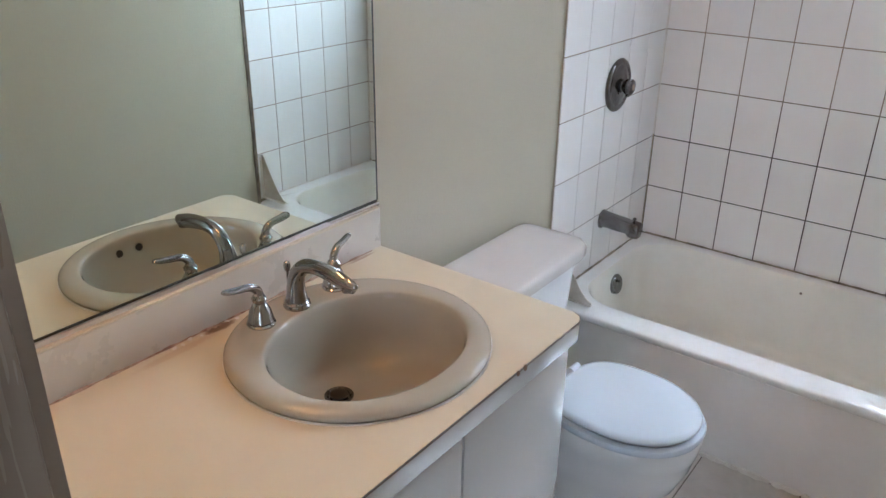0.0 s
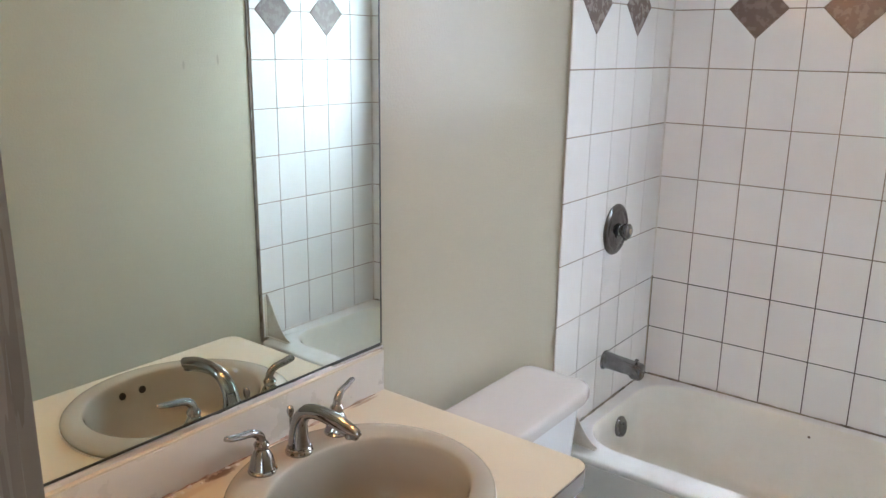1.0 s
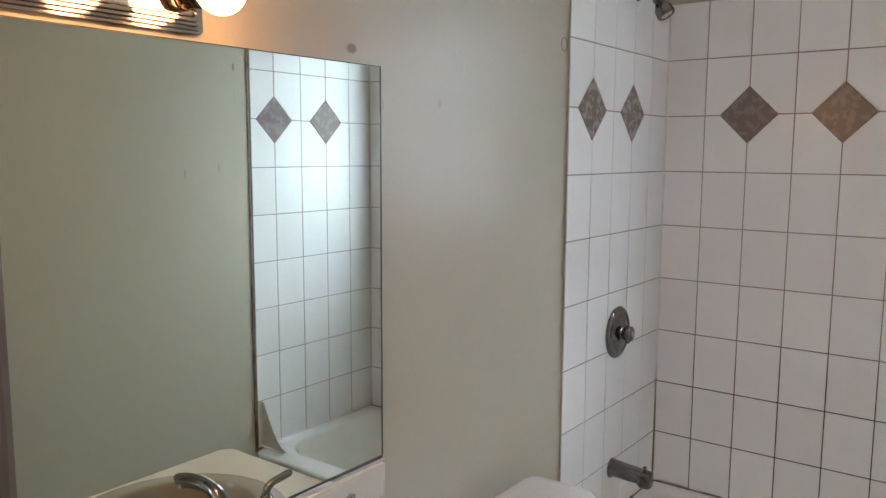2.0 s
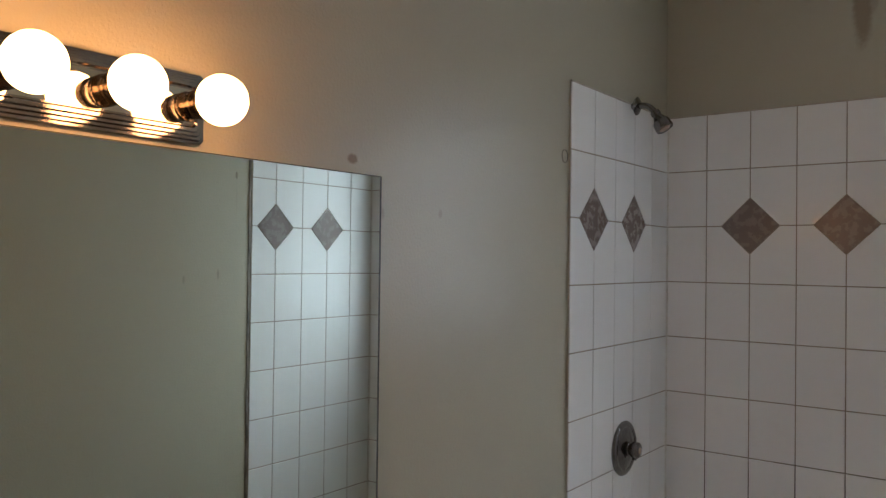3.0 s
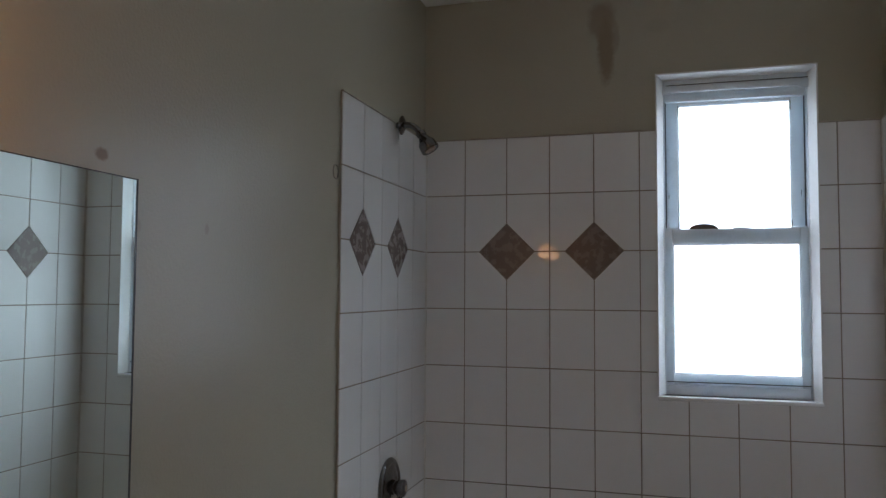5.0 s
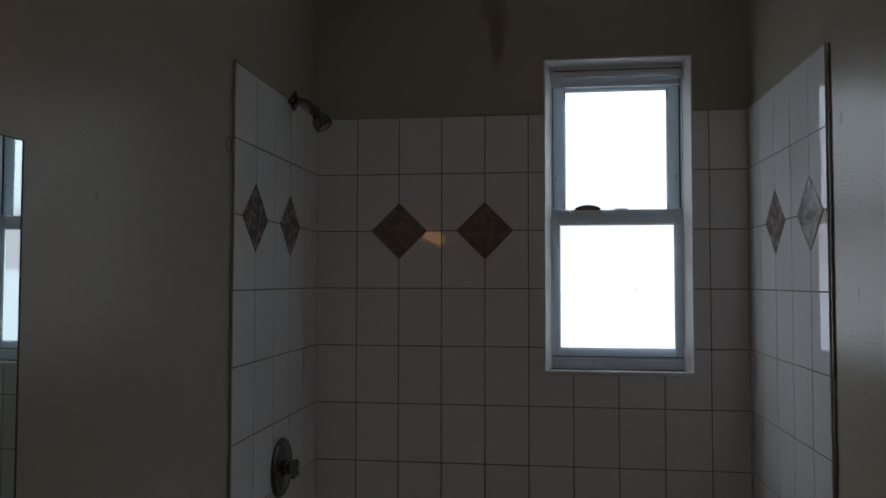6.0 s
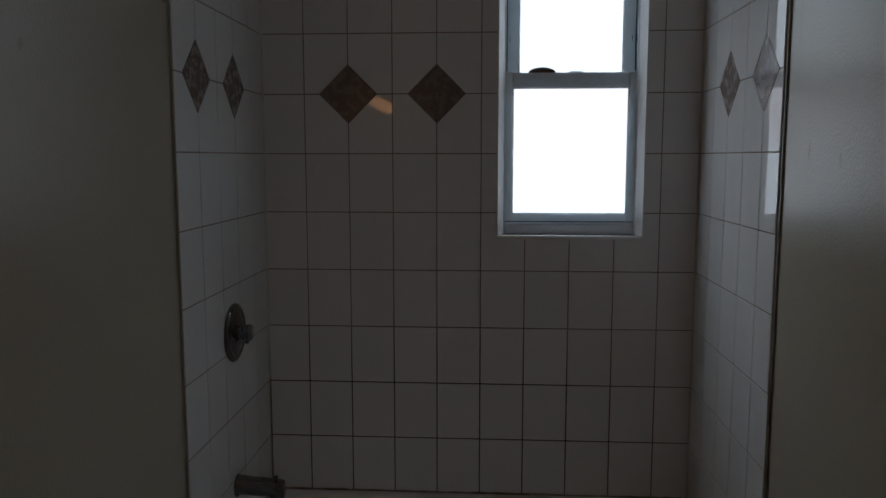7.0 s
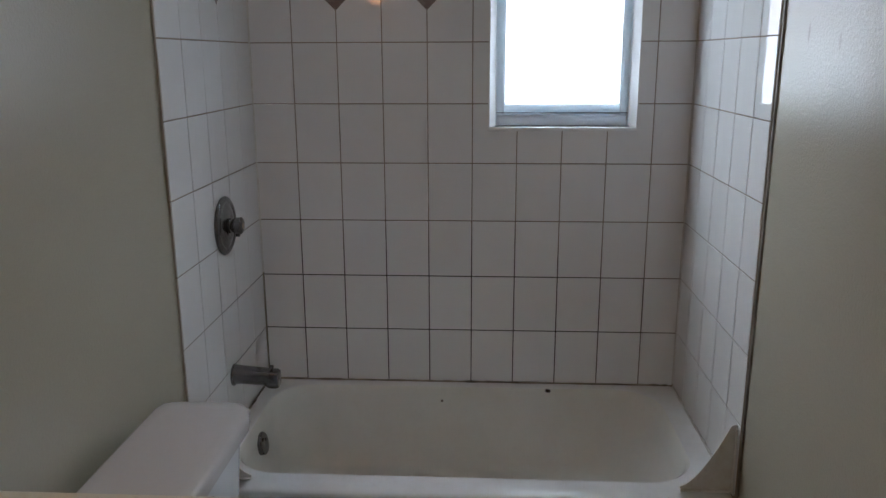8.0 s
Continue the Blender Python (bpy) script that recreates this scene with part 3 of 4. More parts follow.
vl = thing("shower_valve", (0.0, -0.380, 1.061), "round dull chrome mixing valve with a small knob", "shower valve")
part("plate", lathe([(0, 0.091), (0.004, 0.092), (0.009, 0.089), (0.013, 0.082), (0.014, 0.074), (0.012, 0.070), (0.013, 0.066), (0.019, 0.045), (0.022, 0.034), (0.021, 0.028)],
                    (0.0, -0.380, 1.061), (1, 0, 0), 48), DULL_CHROME, vl)
kn = part("knob", lathe([(0, 0.024), (0.012, 0.023), (0.015, 0.020), (0.020, 0.020), (0.023, 0.026), (0.042, 0.027), (0.046, 0.023), (0.048, 0.012), (0.0485, 0.004)],
                        (0.012, -0.380, 1.061), (1, 0, 0), 28), DULL_CHROME, vl)
part("cap", lathe([(0, 0.011), (0.002, 0.010), (0.003, 0.005)], (0.0595, -0.380, 1.061), (1, 0, 0), 18), RUST, kn, "tarnished brassy cap")
part("pointer", boxes(((0.036, -0.384, 1.026), (0.048, -0.376, 1.040), 0.002)), DULL_CHROME, kn)

sp = thing("tub_spout", (0.0, -0.39, 0.566), "dull chrome tub spout with a diverter knob", "tub spout")
part("escutcheon", lathe([(0, 0.036), (0.003, 0.036), (0.006, 0.033)], (0.0, -0.39, 0.566), (1, 0, 0)), DULL_CHROME, sp)
spr = []
for x, hy, z0, z1 in ((0.004, 0.031, 0.536, 0.600), (0.03, 0.028, 0.538, 0.596), (0.07, 0.025, 0.538, 0.590), (0.105, 0.024, 0.538, 0.587), (0.112, 0.024, 0.530, 0.586),
                      (0.118, 0.024, 0.526, 0.586), (0.142, 0.024, 0.526, 0.584), (0.149, 0.022, 0.528, 0.581), (0.151, 0.018, 0.532, 0.577)):
    rr = 0.012 + max(0.0, 0.02 - x * 0.25)
    spr.append([Vector((x, -0.39 + v.x, v.y)) for v in round_rect(-hy, hy, z0, z1, min(rr, hy - 0.002), 0.0, 4, 2)])
part("spout", loft(spr, True, True), DULL_CHROME, sp, angle=40)
part("diverter_knob", lathe([(0, 0.003), (0.010, 0.003), (0.011, 0.007), (0.016, 0.007), (0.018, 0.004)], (0.126, -0.39, 0.583), (0, 0, 1), 14), DULL_CHROME, sp)

# ---- the toilet ----
TY, TKY = -1.235, -1.262
toilet = thing("toilet", (0.36, TY, 0), "white china toilet with its lid closed", "toilet")
bowl = []
for z, cx, a, b in ((0.0, 0.40, 0.100, 0.200), (0.03, 0.40, 0.103, 0.203), (0.06, 0.40, 0.093, 0.190), (0.16, 0.42, 0.095, 0.190), (0.24, 0.465, 0.128, 0.205),
                    (0.31, 0.490, 0.152, 0.208), (0.350, 0.500, 0.160, 0.207), (0.358, 0.502, 0.163, 0.209), (0.400, 0.505, 0.167, 0.211), (0.409, 0.505, 0.161, 0.205)):
    bowl.append(oval(cx, TY, a, b, z, 2.1, 48))
part("bowl", loft(bowl, True, True), CHINA, toilet, angle=45)
part("pedestal", boxes(((0.10, TY - 0.11, 0.20), (0.37, TY + 0.11, 0.400), 0.03, 3)), CHINA, toilet)


def seat_rings(rows):
    """Egg-shaped outlines, squarer towards the hinges."""
    out = []
    for z, a, b, dx in rows:
        ring = oval(0.512 + dx, TY, a, b, z, 2.12, 64)
        back = oval(0.512 + dx, TY, a, b * 0.90, z, 2.9, 64)
        out.append([q if p.x < 0.512 + dx else p for p, q in zip(ring, back)])
    return out


part("seat", loft(seat_rings([(0.412, 0.162, 0.196, 0), (0.415, 0.170, 0.204, 0), (0.424, 0.173, 0.207, 0), (0.431, 0.169, 0.203, 0), (0.432, 0.158, 0.192, 0)]), True, True), SEAT, toilet, angle=50)
part("lid", loft(seat_rings([(0.437, 0.150, 0.184, -0.004), (0.438, 0.158, 0.193, -0.004), (0.445, 0.163, 0.198, -0.004), (0.452, 0.160, 0.195, -0.004),
                             (0.457, 0.146, 0.180, -0.004), (0.459, 0.09, 0.115, -0.004)]), True, True), SEAT, toilet, "closed pale white lid", angle=60)
for dy in (-0.050, 0.050):
    h = part("hinge", boxes(((0.312, TY + dy - 0.016, 0.399), (0.346, TY + dy + 0.016, 0.440), 0.006)), SEAT, toilet)
    part("hinge_cap", lathe([(0, 0.012), (0.04, 0.012), (0.043, 0.008)], (0.329, TY + dy - 0.020, 0.449), (0, 1, 0), 16), SEAT, h)
tk = []
for z, x1, hw in ((0.395, 0.205, 0.205), (0.41, 0.212, 0.218), (0.55, 0.222, 0.236), (0.722, 0.232, 0.248)):
    tk.append(round_rect(0.044, x1 + 0.008, TKY - hw, TKY + hw, 0.055, z, 6, 3))
tank = part("tank", loft(tk, True, True), CHINA, toilet)
tl = []
for z, g in ((0.722, 0.002), (0.724, 0.005), (0.746, 0.006), (0.755, 0.004), (0.760, 0.0), (0.7625, -0.006), (0.763, -0.03)):
    x0, x1, y0, y1, c = 0.033 - min(g, 0.003), 0.262 + g, TKY - 0.256 - g, TKY + 0.256 + g, 0.045
    corner = [(x1, y0 + c + 0.03), (x1 - 0.012, y0 + c * 0.55), (x1 - 0.04, y0), (x0 + 0.03, y0), (x0 + 0.008, y0 + 0.01), (x0, y0 + 0.04)]
    mirrored = [(px, y0 + y1 - py) for px, py in reversed(corner)]
    tl.append([Vector((px, py, z)) for px, py in corner + mirrored])
part("tank_lid", loft(tl, True, True), LID_CHINA, toilet, "faintly pinkish white tank lid", angle=50)
lv = part("flush_lever", lathe([(0, 0.014), (0.006, 0.014), (0.010, 0.010), (0.018, 0.009)], (0.234, TY - 0.15, 0.695), (1, 0, 0), 18), BRIGHT_CHROME, tank, "chrome flush lever")
part("lever_arm", sweep([(0.251, TY - 0.155, 0.696, 0.006), (0.256, TY - 0.12, 0.693, 0.006), (0.257, TY - 0.075, 0.688, 0.008, 0.006), (0.257, TY - 0.068, 0.687, 0.003)]), BRIGHT_CHROME, tank)

# ---- the vanity ----
VY0, VY1 = FRONT + 0.002, -1.618       # counter from the door wall to its free end
CABF = 0.536
cabinet = thing("vanity_cabinet", (0.27, -2.13, 0), "glossy white laminate vanity cabinet with flat doors", "vanity cabinet")
for y0, y1 in ((VY0, VY0 + 0.018), (VY1 - 0.048, VY1 - 0.030)):
    part("side_panel", boxes(((0.0, y0, 0.10), (CABF - 0.019, y1, 0.842), 0.001)), GLOSS_WHITE, cabinet)
part("bottom_panel", boxes(((0.0, VY0 + 0.018, 0.10), (CABF - 0.019, VY1 - 0.048, 0.118))), GLOSS_WHITE, cabinet)
part("front_rail", boxes(((CABF - 0.037, VY0 + 0.018, 0.80), (CABF - 0.019, VY1 - 0.048, 0.842))), GLOSS_WHITE, cabinet)
part("toe_kick", boxes(((0.02, VY0, 0.0), (CABF - 0.075, VY1 - 0.034, 0.10))), GLOSS_WHITE, cabinet)
for y0, y1 in ((VY0 + 0.002, -2.330), (-2.327, -2.0095), (-2.0030, VY1 - 0.030)):
    part("door", boxes(((CABF - 0.017, y0, 0.105), (CABF + 0.001, y1, 0.838), 0.0015)), GLOSS_WHITE, cabinet)

# black strips behind the doors stand in for the shade of their gaps
for y in (-2.328, -2.006):
    part("gap_shade", boxes(((CABF - 0.019, y - 0.006, 0.12), (CABF - 0.0175, y + 0.006, 0.836))), BLACK, cabinet, "black strip for the shade in the door gap")

counter = thing("countertop", (0.27, -2.13, COUNTER - 0.04), "cream laminate countertop with a chipped white edge", "countertop")
SX, SY = 0.275, -1.977


def outline(x1, y1, r, z, y0=VY0, x0=0.0):
    pts = [Vector((x0, y0, z))]
    pts += [Vector((x1, y0 + (y1 - r - y0) * k / 8, z)) for k in range(9)]
    for i in range(1, 9):
        a = radians(90 * i / 8)
        pts.append(Vector((x1 - r + r * math.cos(a), y1 - r + r * math.sin(a), z)))
    pts.append(Vector((x0, y1, z)))
    return pts


part("edge_band", loft([outline(0.555, VY1, 0.035, COUNTER - 0.044), outline(0.556, VY1, 0.035, COUNTER - 0.042), outline(0.556, VY1, 0.035, COUNTER - 0.003)], False, False), GLOSS_WHITE, counter, "white laminate edge")
# the top sheet has a hole for the sink
top_bm = bmesh.new()
o = [top_bm.verts.new(v) for v in outline(0.5545, VY1 - 0.001, 0.034, COUNTER)]
oe = [top_bm.edges.new((o[i], o[(i + 1) % len(o)])) for i in range(len(o))]
hl = [top_bm.verts.new(v) for v in oval(SX, SY, 0.222, 0.218, COUNTER, 2.0, 48)]
he = [top_bm.edges.new((hl[i], hl[(i + 1) % len(hl)])) for i in range(len(hl))]
bmesh.ops.triangle_fill(top_bm, edges=oe + he, use_beauty=True)
for f in list(top_bm.faces):
    c = f.calc_center_median()
    if ((c.x - SX) / 0.218) ** 2 + ((c.y - SY) / 0.222) ** 2 < 0.97:
        top_bm.faces.remove(f)
    elif f.normal.z < 0:
        f.normal_flip()
part("top_sheet", top_bm, LAMINATE, counter)
part("seam", loft([outline(0.5562, VY1 + 0.0003, 0.035, COUNTER - 0.0032), outline(0.5562, VY1 + 0.0003, 0.035, COUNTER - 0.0008)], False, False), CORE, counter, "brown seam line")
for y, r in ((-1.872, 0.0055), (-1.848, 0.0065)):
    part("chip", lathe([(0, r), (0.0012, r * 0.8), (0.0016, r * 0.3)], (0.5556, y, COUNTER - 0.004), (1, 0, 0.3), 7), CORE, counter, "brown chip in the edge")
bs = thing("backsplash", (0, -2.13, COUNTER), "beige laminate backsplash behind the counter", "backsplash")
part("panel", boxes(((WL, VY0, COUNTER + 0.0005), (0.010, VY1 - 0.003, 0.983), 0.001)), SPLASH, bs)
part("top_strip", boxes(((WL, VY0, 0.9832), (0.0095, VY1 - 0.003, 0.988), 0.001)), LAMINATE, bs, "salmon-beige top strip")
spl = thing("backsplash_sealant", (0.012, -2.1, COUNTER), "cracked stained sealant along the backsplash", "sealant")
rng = random.Random(12)
for k in range(9):
    y, r = -2.20 + 0.018 * k + rng.uniform(-0.005, 0.005), rng.uniform(0.003, 0.0075)
    part("flake", lathe([(0, r), (0.0012, r * 0.9), (0.0022, r * 0.5)], (0.018 + rng.uniform(-0.004, 0.007), y, COUNTER + 0.0004), (rng.uniform(-0.3, 0.3), rng.uniform(-0.3, 0.3), 1), 6),
         RUST if k in (4, 5, 6) else CAULK, spl, "peeling rust-stained flake" if k in (4, 5, 6) else "peeling pale flake")
part("bead", bead([(0.012, VY0 + 0.02 + 0.98 * k / 50, COUNTER + 0.001) for k in range(51)], 0.0025, RUST, 0.8), RUST, spl)

# sink
sink = thing("sink", (SX, SY, COUNTER), "oval bone-coloured china drop-in sink", "sink")
sr = []
for a, b, dx, z in ((0.236, 0.229, 0, 0.0005), (0.246, 0.239, 0, 0.002), (0.249, 0.242, 0, 0.007), (0.248, 0.241, 0, 0.012), (0.243, 0.236, 0, 0.0165), (0.235, 0.228, 0.001, 0.0195),
                    (0.224, 0.217, 0.004, 0.0205), (0.210, 0.190, 0.014, 0.0195), (0.200, 0.174, 0.021, 0.0180), (0.197, 0.170, 0.022, 0.0165), (0.195, 0.168, 0.022, 0.0135),
                    (0.192, 0.166, 0.022, 0.004), (0.187, 0.162, 0.021, -0.025), (0.178, 0.154, 0.017, -0.070), (0.160, 0.138, 0.006, -0.108), (0.120, 0.103, -0.018, -0.132),
                    (0.06, 0.054, -0.048, -0.1425), (0.024, 0.024, -0.063, -0.145)):
    sr.append(oval(SX + dx, SY, a, b, COUNTER + z, 2.0 if a > 0.205 else 2.1, 80))
part("basin", loft(sr, False, True), BONE, sink, angle=60)
part("sealant_ring", bead([tuple(v) for v in (lambda q: q + q[:1])(oval(SX, SY, 0.2485, 0.2415, COUNTER + 0.001, 2.0, 64))], 0.0018, CAULK, 0.3), CAULK, sink, "pale sealant round the rim")
dr = part("drain", lathe([(0, 0.029), (0.004, 0.029), (0.005, 0.025), (0.001, 0.021), (0.001, 0.019)], (SX - 0.063, SY, COUNTER - 0.145), (0, 0, 1), 28), DULL_CHROME, sink, "dull metal drain ring")
part("stopper", lathe([(0, 0.017), (0.004, 0.018), (0.006, 0.012), (0.007, 0.003)], (SX - 0.063, SY, COUNTER - 0.1425), (0, 0, 1), 24), BLACK, dr, "dark stopper")
# uncut holes: black discs carry their shade
for dy in (-0.026, 0.026):
    part("overflow_hole", lathe([(0, 0.009), (0.002, 0.009), (0.0022, 0.006)], (SX + 0.1825, SY - 0.012 + dy, COUNTER - 0.016), (-1, 0, 0.15), 18), BLACK, sink, "black disc for the shade in the overflow hole")

# faucet: two lever handles and a spout
DECK = COUNTER + 0.0185


def lever_handle(y, dy, dx):
    x = 0.101
    f = part("handle", lathe([(0, 0.0265), (0.004, 0.0275), (0.007, 0.0245), (0.010, 0.0255), (0.013, 0.024), (0.030, 0.0205), (0.043, 0.014), (0.047, 0.0105), (0.050, 0.0135),
                              (0.056, 0.0145), (0.061, 0.0115), (0.064, 0.0085)], (x, y, DECK), (0, 0, 1)), CHROME, fc, "chrome bell-shaped handle")
    part("lever", sweep([(x, y, DECK + 0.058, 0.0095), (x, y + dy * 0.04, DECK + 0.073, 0.0088), (x + dx * 0.25, y + dy * 0.25, DECK + 0.085, 0.0085, 0.0075),
                         (x + dx * 0.6, y + dy * 0.6, DECK + 0.090, 0.0095, 0.006), (x + dx * 0.9, y + dy * 0.9, DECK + 0.095, 0.0095, 0.005), (x + dx, y + dy, DECK + 0.097, 0.004, 0.003)], 16), CHROME, f)


fc = thing("faucet", (0.098, -1.977, DECK), "chrome widespread faucet with two lever handles on the sink", "faucet")
lever_handle(-2.062, -0.079, 0.000)
lever_handle(-1.866, 0.060, -0.012)
part("base", lathe([(0, 0.0265), (0.004, 0.0275), (0.008, 0.025), (0.011, 0.0255), (0.014, 0.023)], (0.100, -1.970, DECK), (0, 0, 1)), CHROME, fc)
part("spout", sweep([(0.100, -1.970, DECK + 0.010, 0.0225), (0.100, -1.970, DECK + 0.042, 0.0185), (0.106, -1.970, DECK + 0.069, 0.0160), (0.126, -1.970, DECK + 0.093, 0.0148),
                     (0.160, -1.970, DECK + 0.102, 0.0150, 0.0130), (0.205, -1.971, DECK + 0.100, 0.0165, 0.0120), (0.240, -1.972, DECK + 0.093, 0.0160, 0.0105), (0.260, -1.972, DECK + 0.090, 0.0120, 0.008),
                     (0.264, -1.972, DECK + 0.088, 0.005, 0.004)], 22), CHROME, fc)
part("aerator", lathe([(0, 0.011), (0.010, 0.0105), (0.011, 0.008)], (0.243, -1.972, DECK + 0.089), (0.15, 0, -1), 18), CHROME, fc)
part("lift_rod", lathe([(0, 0.0028), (0.060, 0.0028), (0.062, 0.0055), (0.072, 0.0075), (0.080, 0.006), (0.083, 0.002)], (0.064, -1.958, DECK), (0, 0, 1), 14), CHROME, fc)

# ---- mirror and light ----
mirror = thing("wall_mirror", (-0.004, -2.1, 1.0), "large frameless wall mirror in a metal channel", "mirror")
MY0, MY1, MZ0, MZ1 = FRONT + 0.01, -1.618, 1.001, 1.866
part("glass", boxes(((-0.0075, MY0, MZ0), (-0.003, MY1, MZ1))), MIRROR, mirror)
part("edge", boxes(((-0.0078, MY1, MZ0), (-0.0025, MY1 + 0.004, MZ1 + 0.002)), ((-0.0078, MY0, MZ1), (-0.0025, MY1, MZ1 + 0.002)),
                   ((-0.0078, MY0, MZ0 - 0.003), (-0.0025, MY1, MZ0 + 0.002))), MIRROR_EDGE, mirror, "dark worn edge")
part("channel", boxes(((WL, MY0, 0.9885), (0.002, MY1 + 0.004, MZ0 - 0.003), 0.001)), ALU, mirror, "aluminium bottom channel")

light = thing("vanity_light", (0.0, -2.32, 1.934), "chrome vanity light bar with lit round bulbs", "vanity light")
LZ, LY0, LY1 = 1.935, -2.572, -2.068
# stepped, ridged chrome frame round a flat plate
prof = [(0.0, 0.0), (0.012, 0.0), (0.012, 0.004), (0.017, 0.006), (0.017, 0.010), (0.022, 0.012), (0.022, 0.016), (0.027, 0.018), (0.027, 0.023), (0.024, 0.026), (0.024, 0.030)]
fr = []
for h, inset in prof:
    x = WL + 0.001 + h
    y0, y1, z0, z1 = LY0 + inset, LY1 - inset, LZ - 0.057 + inset, LZ + 0.057 - inset
    c = 0.006
    fr.append([Vector((x, y0 + c, z0)), Vector((x, y1 - c, z0)), Vector((x, y1, z0 + c)), Vector((x, y1, z1 - c)), Vector((x, y1 - c, z1)), Vector((x, y0 + c, z1)), Vector((x, y0, z1 - c)), Vector((x, y0, z0 + c))])
part("ridged_frame", loft(fr, True, False), RIDGED, light, "ridged chrome frame", angle=20)
part("back_plate", boxes(((WL + 0.012, LY0 + 0.029, LZ - 0.028), (WL + 0.0255, LY1 - 0.029, LZ + 0.028))), BRIGHT_CHROME, light, "mirror-bright chrome plate")
for y in (-2.106, -2.248, -2.390, -2.532):
    s = part("socket", lathe([(0, 0.0235), (0.004, 0.0245), (0.008, 0.0225), (0.024, 0.0225), (0.026, 0.0240), (0.030, 0.0240), (0.032, 0.0225), (0.044, 0.0225), (0.048, 0.018)], (WL + 0.0255, y, LZ), (1, 0, 0), 28), BRONZE, light, "dark bronzed socket")
    R = 0.0400
    pr = [(0, 0.013), (0.008, 0.014)]
    for k in range(3, 25):
        a = math.pi * k / 24
        pr.append((0.006 + R - R * math.cos(a), R * math.sin(a)))
    part("bulb", lathe(pr, (WL + 0.068, y, LZ), (1, 0, 0), 32), BULB, s, "lit frosted globe bulb")

# a thin ring left by an old fitting beside the tiles
rg = [(WL + 0.0012, -0.796 + 0.0165 * math.cos(2 * math.pi * k / 20), 2.0045 + 0.0195 * math.sin(2 * math.pi * k / 20), 0.0013) for k in range(21)]
solo("wall_ring", sweep(rg, 6, 2), MOTTLED_BROWN, "thin grey-brown ring mark on the painted wall", "ring", at=(WL, -0.796, 2.0045))


# ---- wall and floor tiles ----
def inset_poly(pts, d):
    """Corner by corner inset of a counter-clockwise outline."""
    n, out = len(pts), []
    for i in range(n):
        p0, p1, p2 = pts[i - 1], pts[i], pts[(i + 1) % n]
        e1, e2 = (p1 - p0).normalized(), (p2 - p1).normalized()
        n1, n2 = Vector((-e1.y, e1.x)), Vector((-e2.y, e2.x))
        m = n1 + n2
        out.append(p1 + m * (d / max(0.3, 1 + n1.dot(n2))))
    return out


tile_cache = {}


def tile_mesh(pts, thick, bevel, material):
    key = tuple((round(p.x, 4), round(p.y, 4)) for p in pts) + (material.name,)
    if key not in tile_cache:
        inner = inset_poly(pts, bevel)
        mid = inset_poly(pts, bevel * 0.3)
        bm = bmesh.new()
        rows = [[bm.verts.new((p.x, p.y, z)) for p in ring] for ring, z in ((pts, 0.0), (pts, thick - bevel), (mid, thick - bevel * 0.3), (inner, thick))]
        n = len(pts)
        for a, b in zip(rows, rows[1:]):
            for i in range(n):
                bm.faces.new((a[i], a[(i + 1) % n], b[(i + 1) % n], b[i]))
        bm.faces.new(rows[-1])
        tile_cache[key] = mesh_from(bm, "tile", material, 12)
    return tile_cache[key]


JOINT = 0.0035


def lay(wall, frame_m, u_lines, v_lines, diamonds, hole=None):
    """Tiles on a wall: frame_m carries (u, v, out) to the world."""
    r = random.Random(len(u_lines) * 7 + len(diamonds))
    half = 0.099
    for a0, a1 in zip(u_lines, u_lines[1:]):
        for b0, b1 in zip(v_lines, v_lines[1:]):
            j = JOINT / 2
            u0, u1, v0, v1 = a0 + j, a1 - j, b0 + j, b1 - j
            pts = [(u0, v0), (u1, v0), (u1, v1), (u0, v1)]
            if hole:
                h0, h1, k0, k1 = hole
                if u1 > h0 and u0 < h1 and v1 > k0 and v0 < k1:
                    left, right, below = u0 < h0, u1 > h1, v0 < k0
                    if below and left:
                        pts = [(u0, v0), (u1, v0), (u1, k0), (h0, k0), (h0, v1), (u0, v1)]
                    elif below and right:
                        pts = [(u0, v0), (u1, v0), (u1, v1), (h1, v1), (h1, k0), (u0, k0)]
                    elif below:
                        pts = [(u0, v0), (u1, v0), (u1, k0), (u0, k0)]
                    elif left:
                        pts = [(u0, v0), (h0, v0), (h0, v1), (u0, v1)]
                    elif right:
                        pts = [(h1, v0), (u1, v0), (u1, v1), (h1, v1)]
                    else:
                        continue
            for du, dv in diamonds:
                c = half + JOINT * 0.9
                for k, (cu, cv) in enumerate(((a0, b0), (a1, b0), (a1, b1), (a0, b1))):
                    if abs(cu - du) < 0.01 and abs(cv - dv) < 0.01:
                        su, sv = (1 if k in (0, 3) else -1), (1 if k < 2 else -1)
                        pu, pv = (du + su * (c - j), dv + sv * j), (du + su * j, dv + sv * (c - j))
                        pts[k:k + 1] = [pv, pu] if k in (0, 2) else [pu, pv]
            cu, cv = (a0 + a1) / 2, (b0 + b1) / 2
            me = tile_mesh([Vector((p[0] - cu, p[1] - cv)) for p in pts], GAP - 0.0008, 0.0011, TILE)
            ob = new("tile", me)
            ob.parent = wall
            ob.matrix_local = frame_m @ pose(cu, cv, 0.0004 + r.uniform(0, 0.0005), r.uniform(-0.12, 0.12), r.uniform(-0.12, 0.12), 0)
    for du, dv in diamonds:
        me = tile_mesh([Vector(p) for p in ((0, -half), (half, 0), (0, half), (-half, 0))], GAP - 0.0004, 0.0016, DIAMOND)
        ob = new("diamond_tile", me)
        ob.parent = wall
        ob.matrix_local = frame_m @ pose(du, dv, 0.0004)
        tagged(ob, "mottled taupe diamond tile")


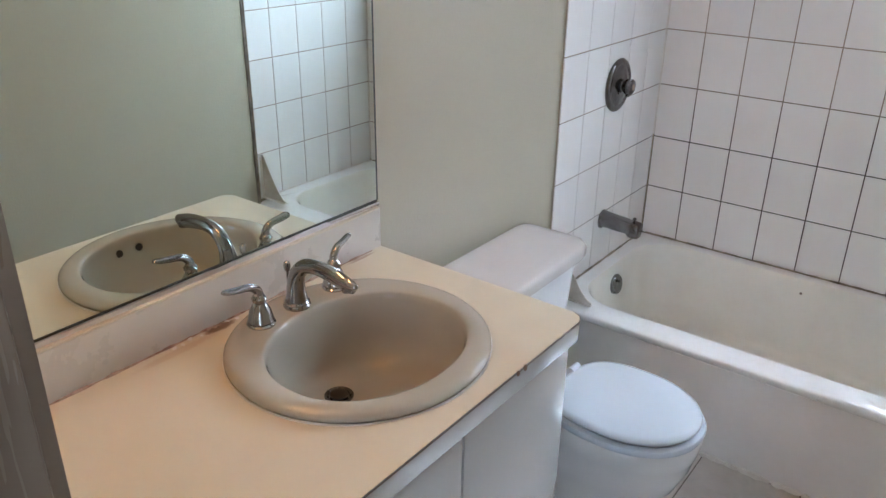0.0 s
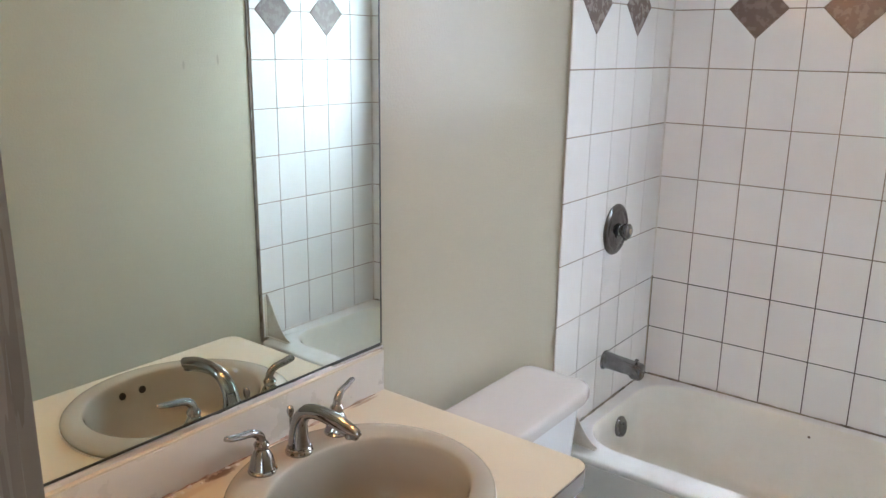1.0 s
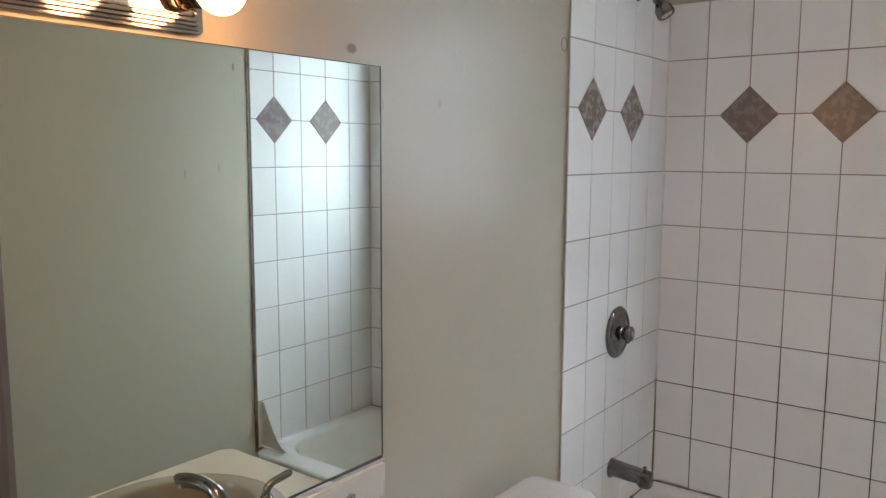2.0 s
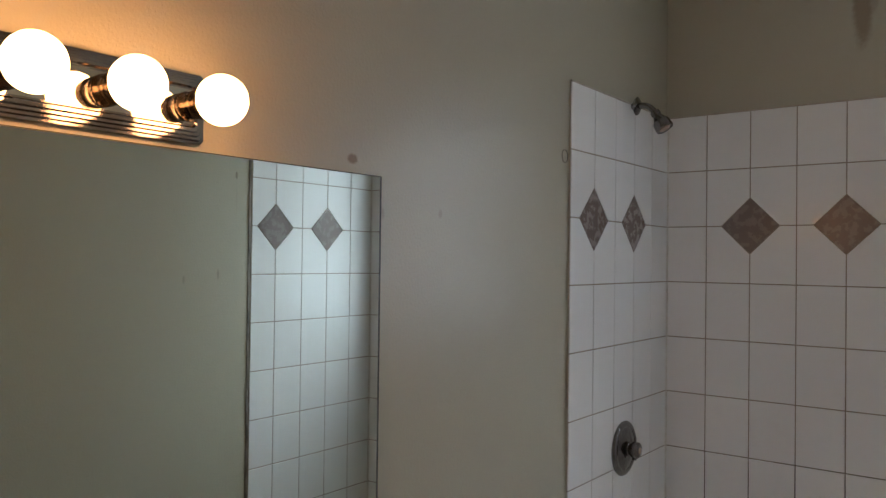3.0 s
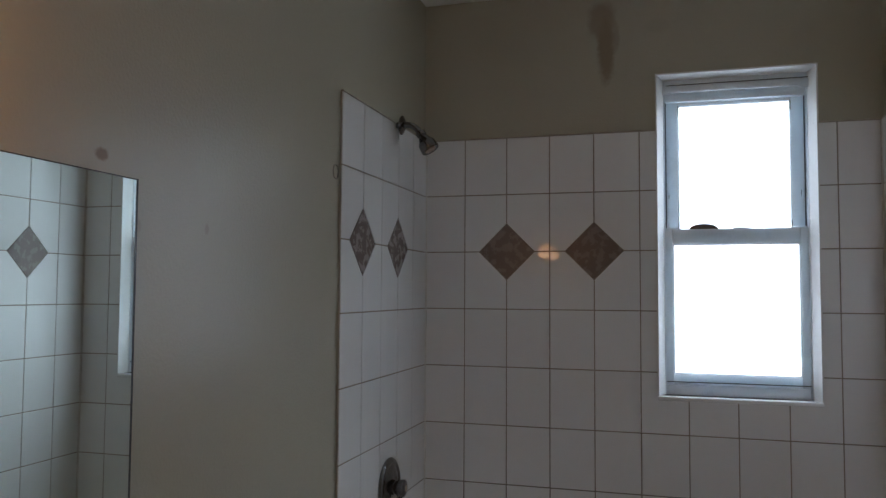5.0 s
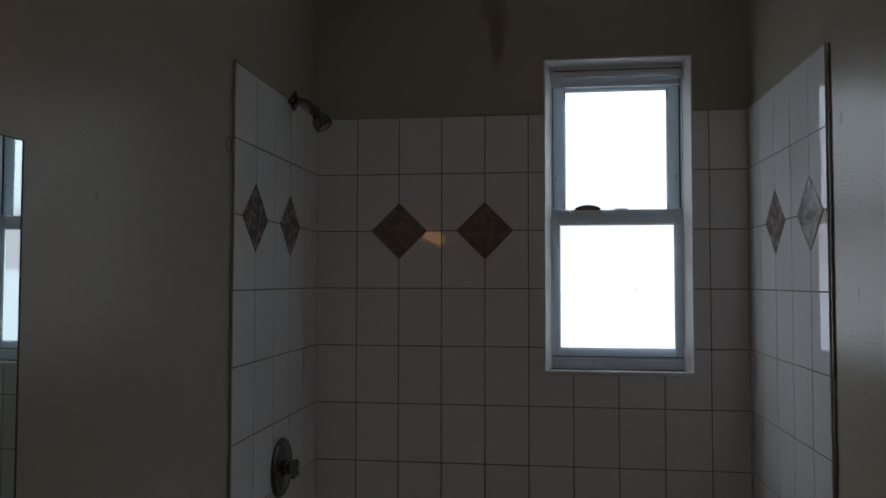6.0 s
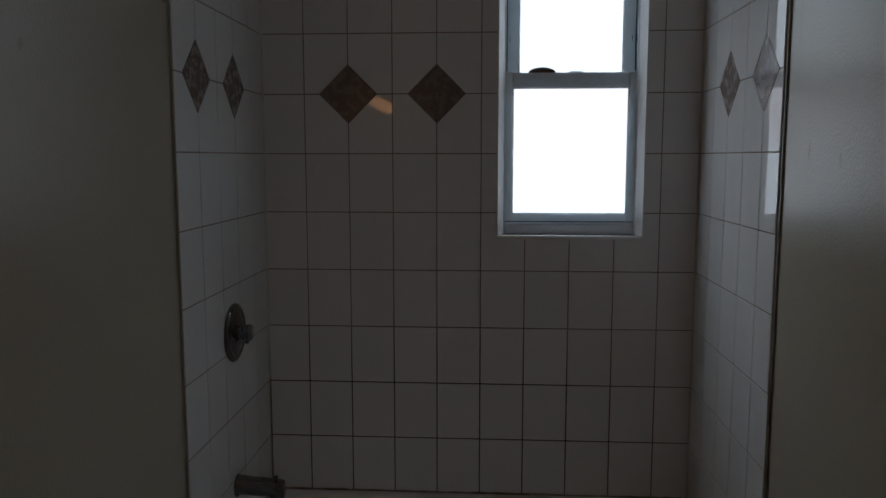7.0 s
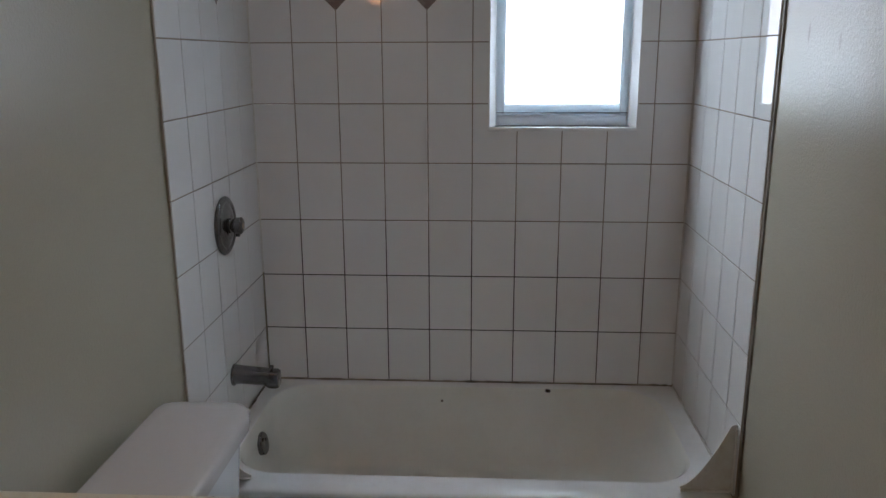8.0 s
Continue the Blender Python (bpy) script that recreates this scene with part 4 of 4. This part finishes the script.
V = [ZTOP - PH * k for k in range(9, -1, -1)]
ROW = ZTOP - 2 * PH
U_BACK = [0.002] + [X1 + PW * k for k in range(9)] + [RW - 0.002]
BACK_M = Matrix(((1, 0, 0, 0), (0, 0, -1, WB), (0, 1, 0, 0), (0, 0, 0, 1)))
LEFT_M = Matrix(((0, 0, 1, WL), (1, 0, 0, 0), (0, 1, 0, 0), (0, 0, 0, 1)))
RIGHT_M = Matrix(((0, 0, -1, RW + GAP), (-1, 0, 0, 0), (0, 1, 0, 0), (0, 0, 0, 1)))
U_LEFT = [-0.768, -0.610, -0.4565, -0.303, -0.1500, -0.002]
U_RIGHT = [0.002, 0.146, 0.300, 0.4545, 0.609, 0.738]

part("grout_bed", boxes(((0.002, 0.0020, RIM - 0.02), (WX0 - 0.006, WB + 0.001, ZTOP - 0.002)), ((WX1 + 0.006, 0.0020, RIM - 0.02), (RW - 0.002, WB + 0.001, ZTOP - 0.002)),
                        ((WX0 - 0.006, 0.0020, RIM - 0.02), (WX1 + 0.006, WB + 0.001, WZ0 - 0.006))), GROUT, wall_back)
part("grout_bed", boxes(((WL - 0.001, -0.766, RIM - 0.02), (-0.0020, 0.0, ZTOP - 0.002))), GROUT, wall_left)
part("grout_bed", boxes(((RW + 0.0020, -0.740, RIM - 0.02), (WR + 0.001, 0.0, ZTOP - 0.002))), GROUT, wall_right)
# narrow dark strip between the last tiles and the paint
part("edge_strip", boxes(((RW + 0.0035, -0.752, RIM - 0.02), (WR + 0.001, -0.7402, ZTOP - 0.001), 0.002)), MOTTLED_BROWN, wall_right, "dark brown strip along the tile edge")
lay(wall_back, BACK_M, U_BACK, V, [(X1 + PW, ROW), (X1 + 3 * PW, ROW)], hole=(WX0 - 0.006, WX1 + 0.006, WZ0 - 0.009, 3.0))
lay(wall_left, LEFT_M, U_LEFT, V, [(-0.610, ROW), (-0.303, ROW)])
lay(wall_right, RIGHT_M, U_RIGHT, V, [(0.300, ROW), (0.609, ROW)])
# flared white reveal round the window opening
def flare(a, b, side):
    """A wedge along the opening's edge; a and b run along it."""
    out = []
    for k in (a, b):
        if side in ("left", "right"):
            e, g = (WX0, 1) if side == "left" else (WX1, -1)
            sec = [(e - g * 0.006, -0.003), (e - g * 0.001, -0.003), (e + g * 0.020, 0.0362), (e - g * 0.006, 0.0362)]
            out.append([Vector((u, y, k)) for u, y in sec])
        else:
            e, g = (WZ0, 1) if side == "sill" else (WZ1, -1)
            sec = [(e - g * 0.006, -0.003), (e - g * 0.001, -0.003), (e + g * 0.012, 0.0362), (e - g * 0.006, 0.0362)]
            out.append([Vector((k, y, u)) for u, y in sec])
    return loft(out, True, True)


part("reveal", flare(WZ0 - 0.006, ZTOP, "left"), REVEAL, window)
part("reveal", flare(WZ0 - 0.006, ZTOP, "right"), REVEAL, window)
part("reveal", flare(ZTOP + 0.0005, WZ1 + 0.004, "left"), REVEAL, window)
part("reveal", flare(ZTOP + 0.0005, WZ1 + 0.004, "right"), REVEAL, window)
part("head_reveal", flare(WX0 - 0.006, WX1 + 0.006, "head"), REVEAL, window)

FT = 0.305
for i in range(-2, 4):
    for k in range(0, 7):
        x0, x1 = max(0.60 + FT * i, WL), min(0.60 + FT * (i + 1), WR)
        y1, y0 = -0.742 - 0.02 - FT * k + (0.02 if k == 0 else 0), max(-0.762 - FT * (k + 1), FRONT - 0.12)
        if x1 - x0 < 0.02 or y1 - y0 < 0.02:
            continue
        g = 0.002
        pts = [Vector(p) for p in ((x0 + g, y0 + g), (x1 - g, y0 + g), (x1 - g, y1 - g), (x0 + g, y1 - g))]
        c = Vector(((x0 + x1) / 2, (y0 + y1) / 2))
        ob = new("floor_tile", tile_mesh([p - c for p in pts], 0.0055, 0.0012, FLOOR_TILE))
        ob.parent = floor
        ob.location = (c.x, c.y, -0.0058)
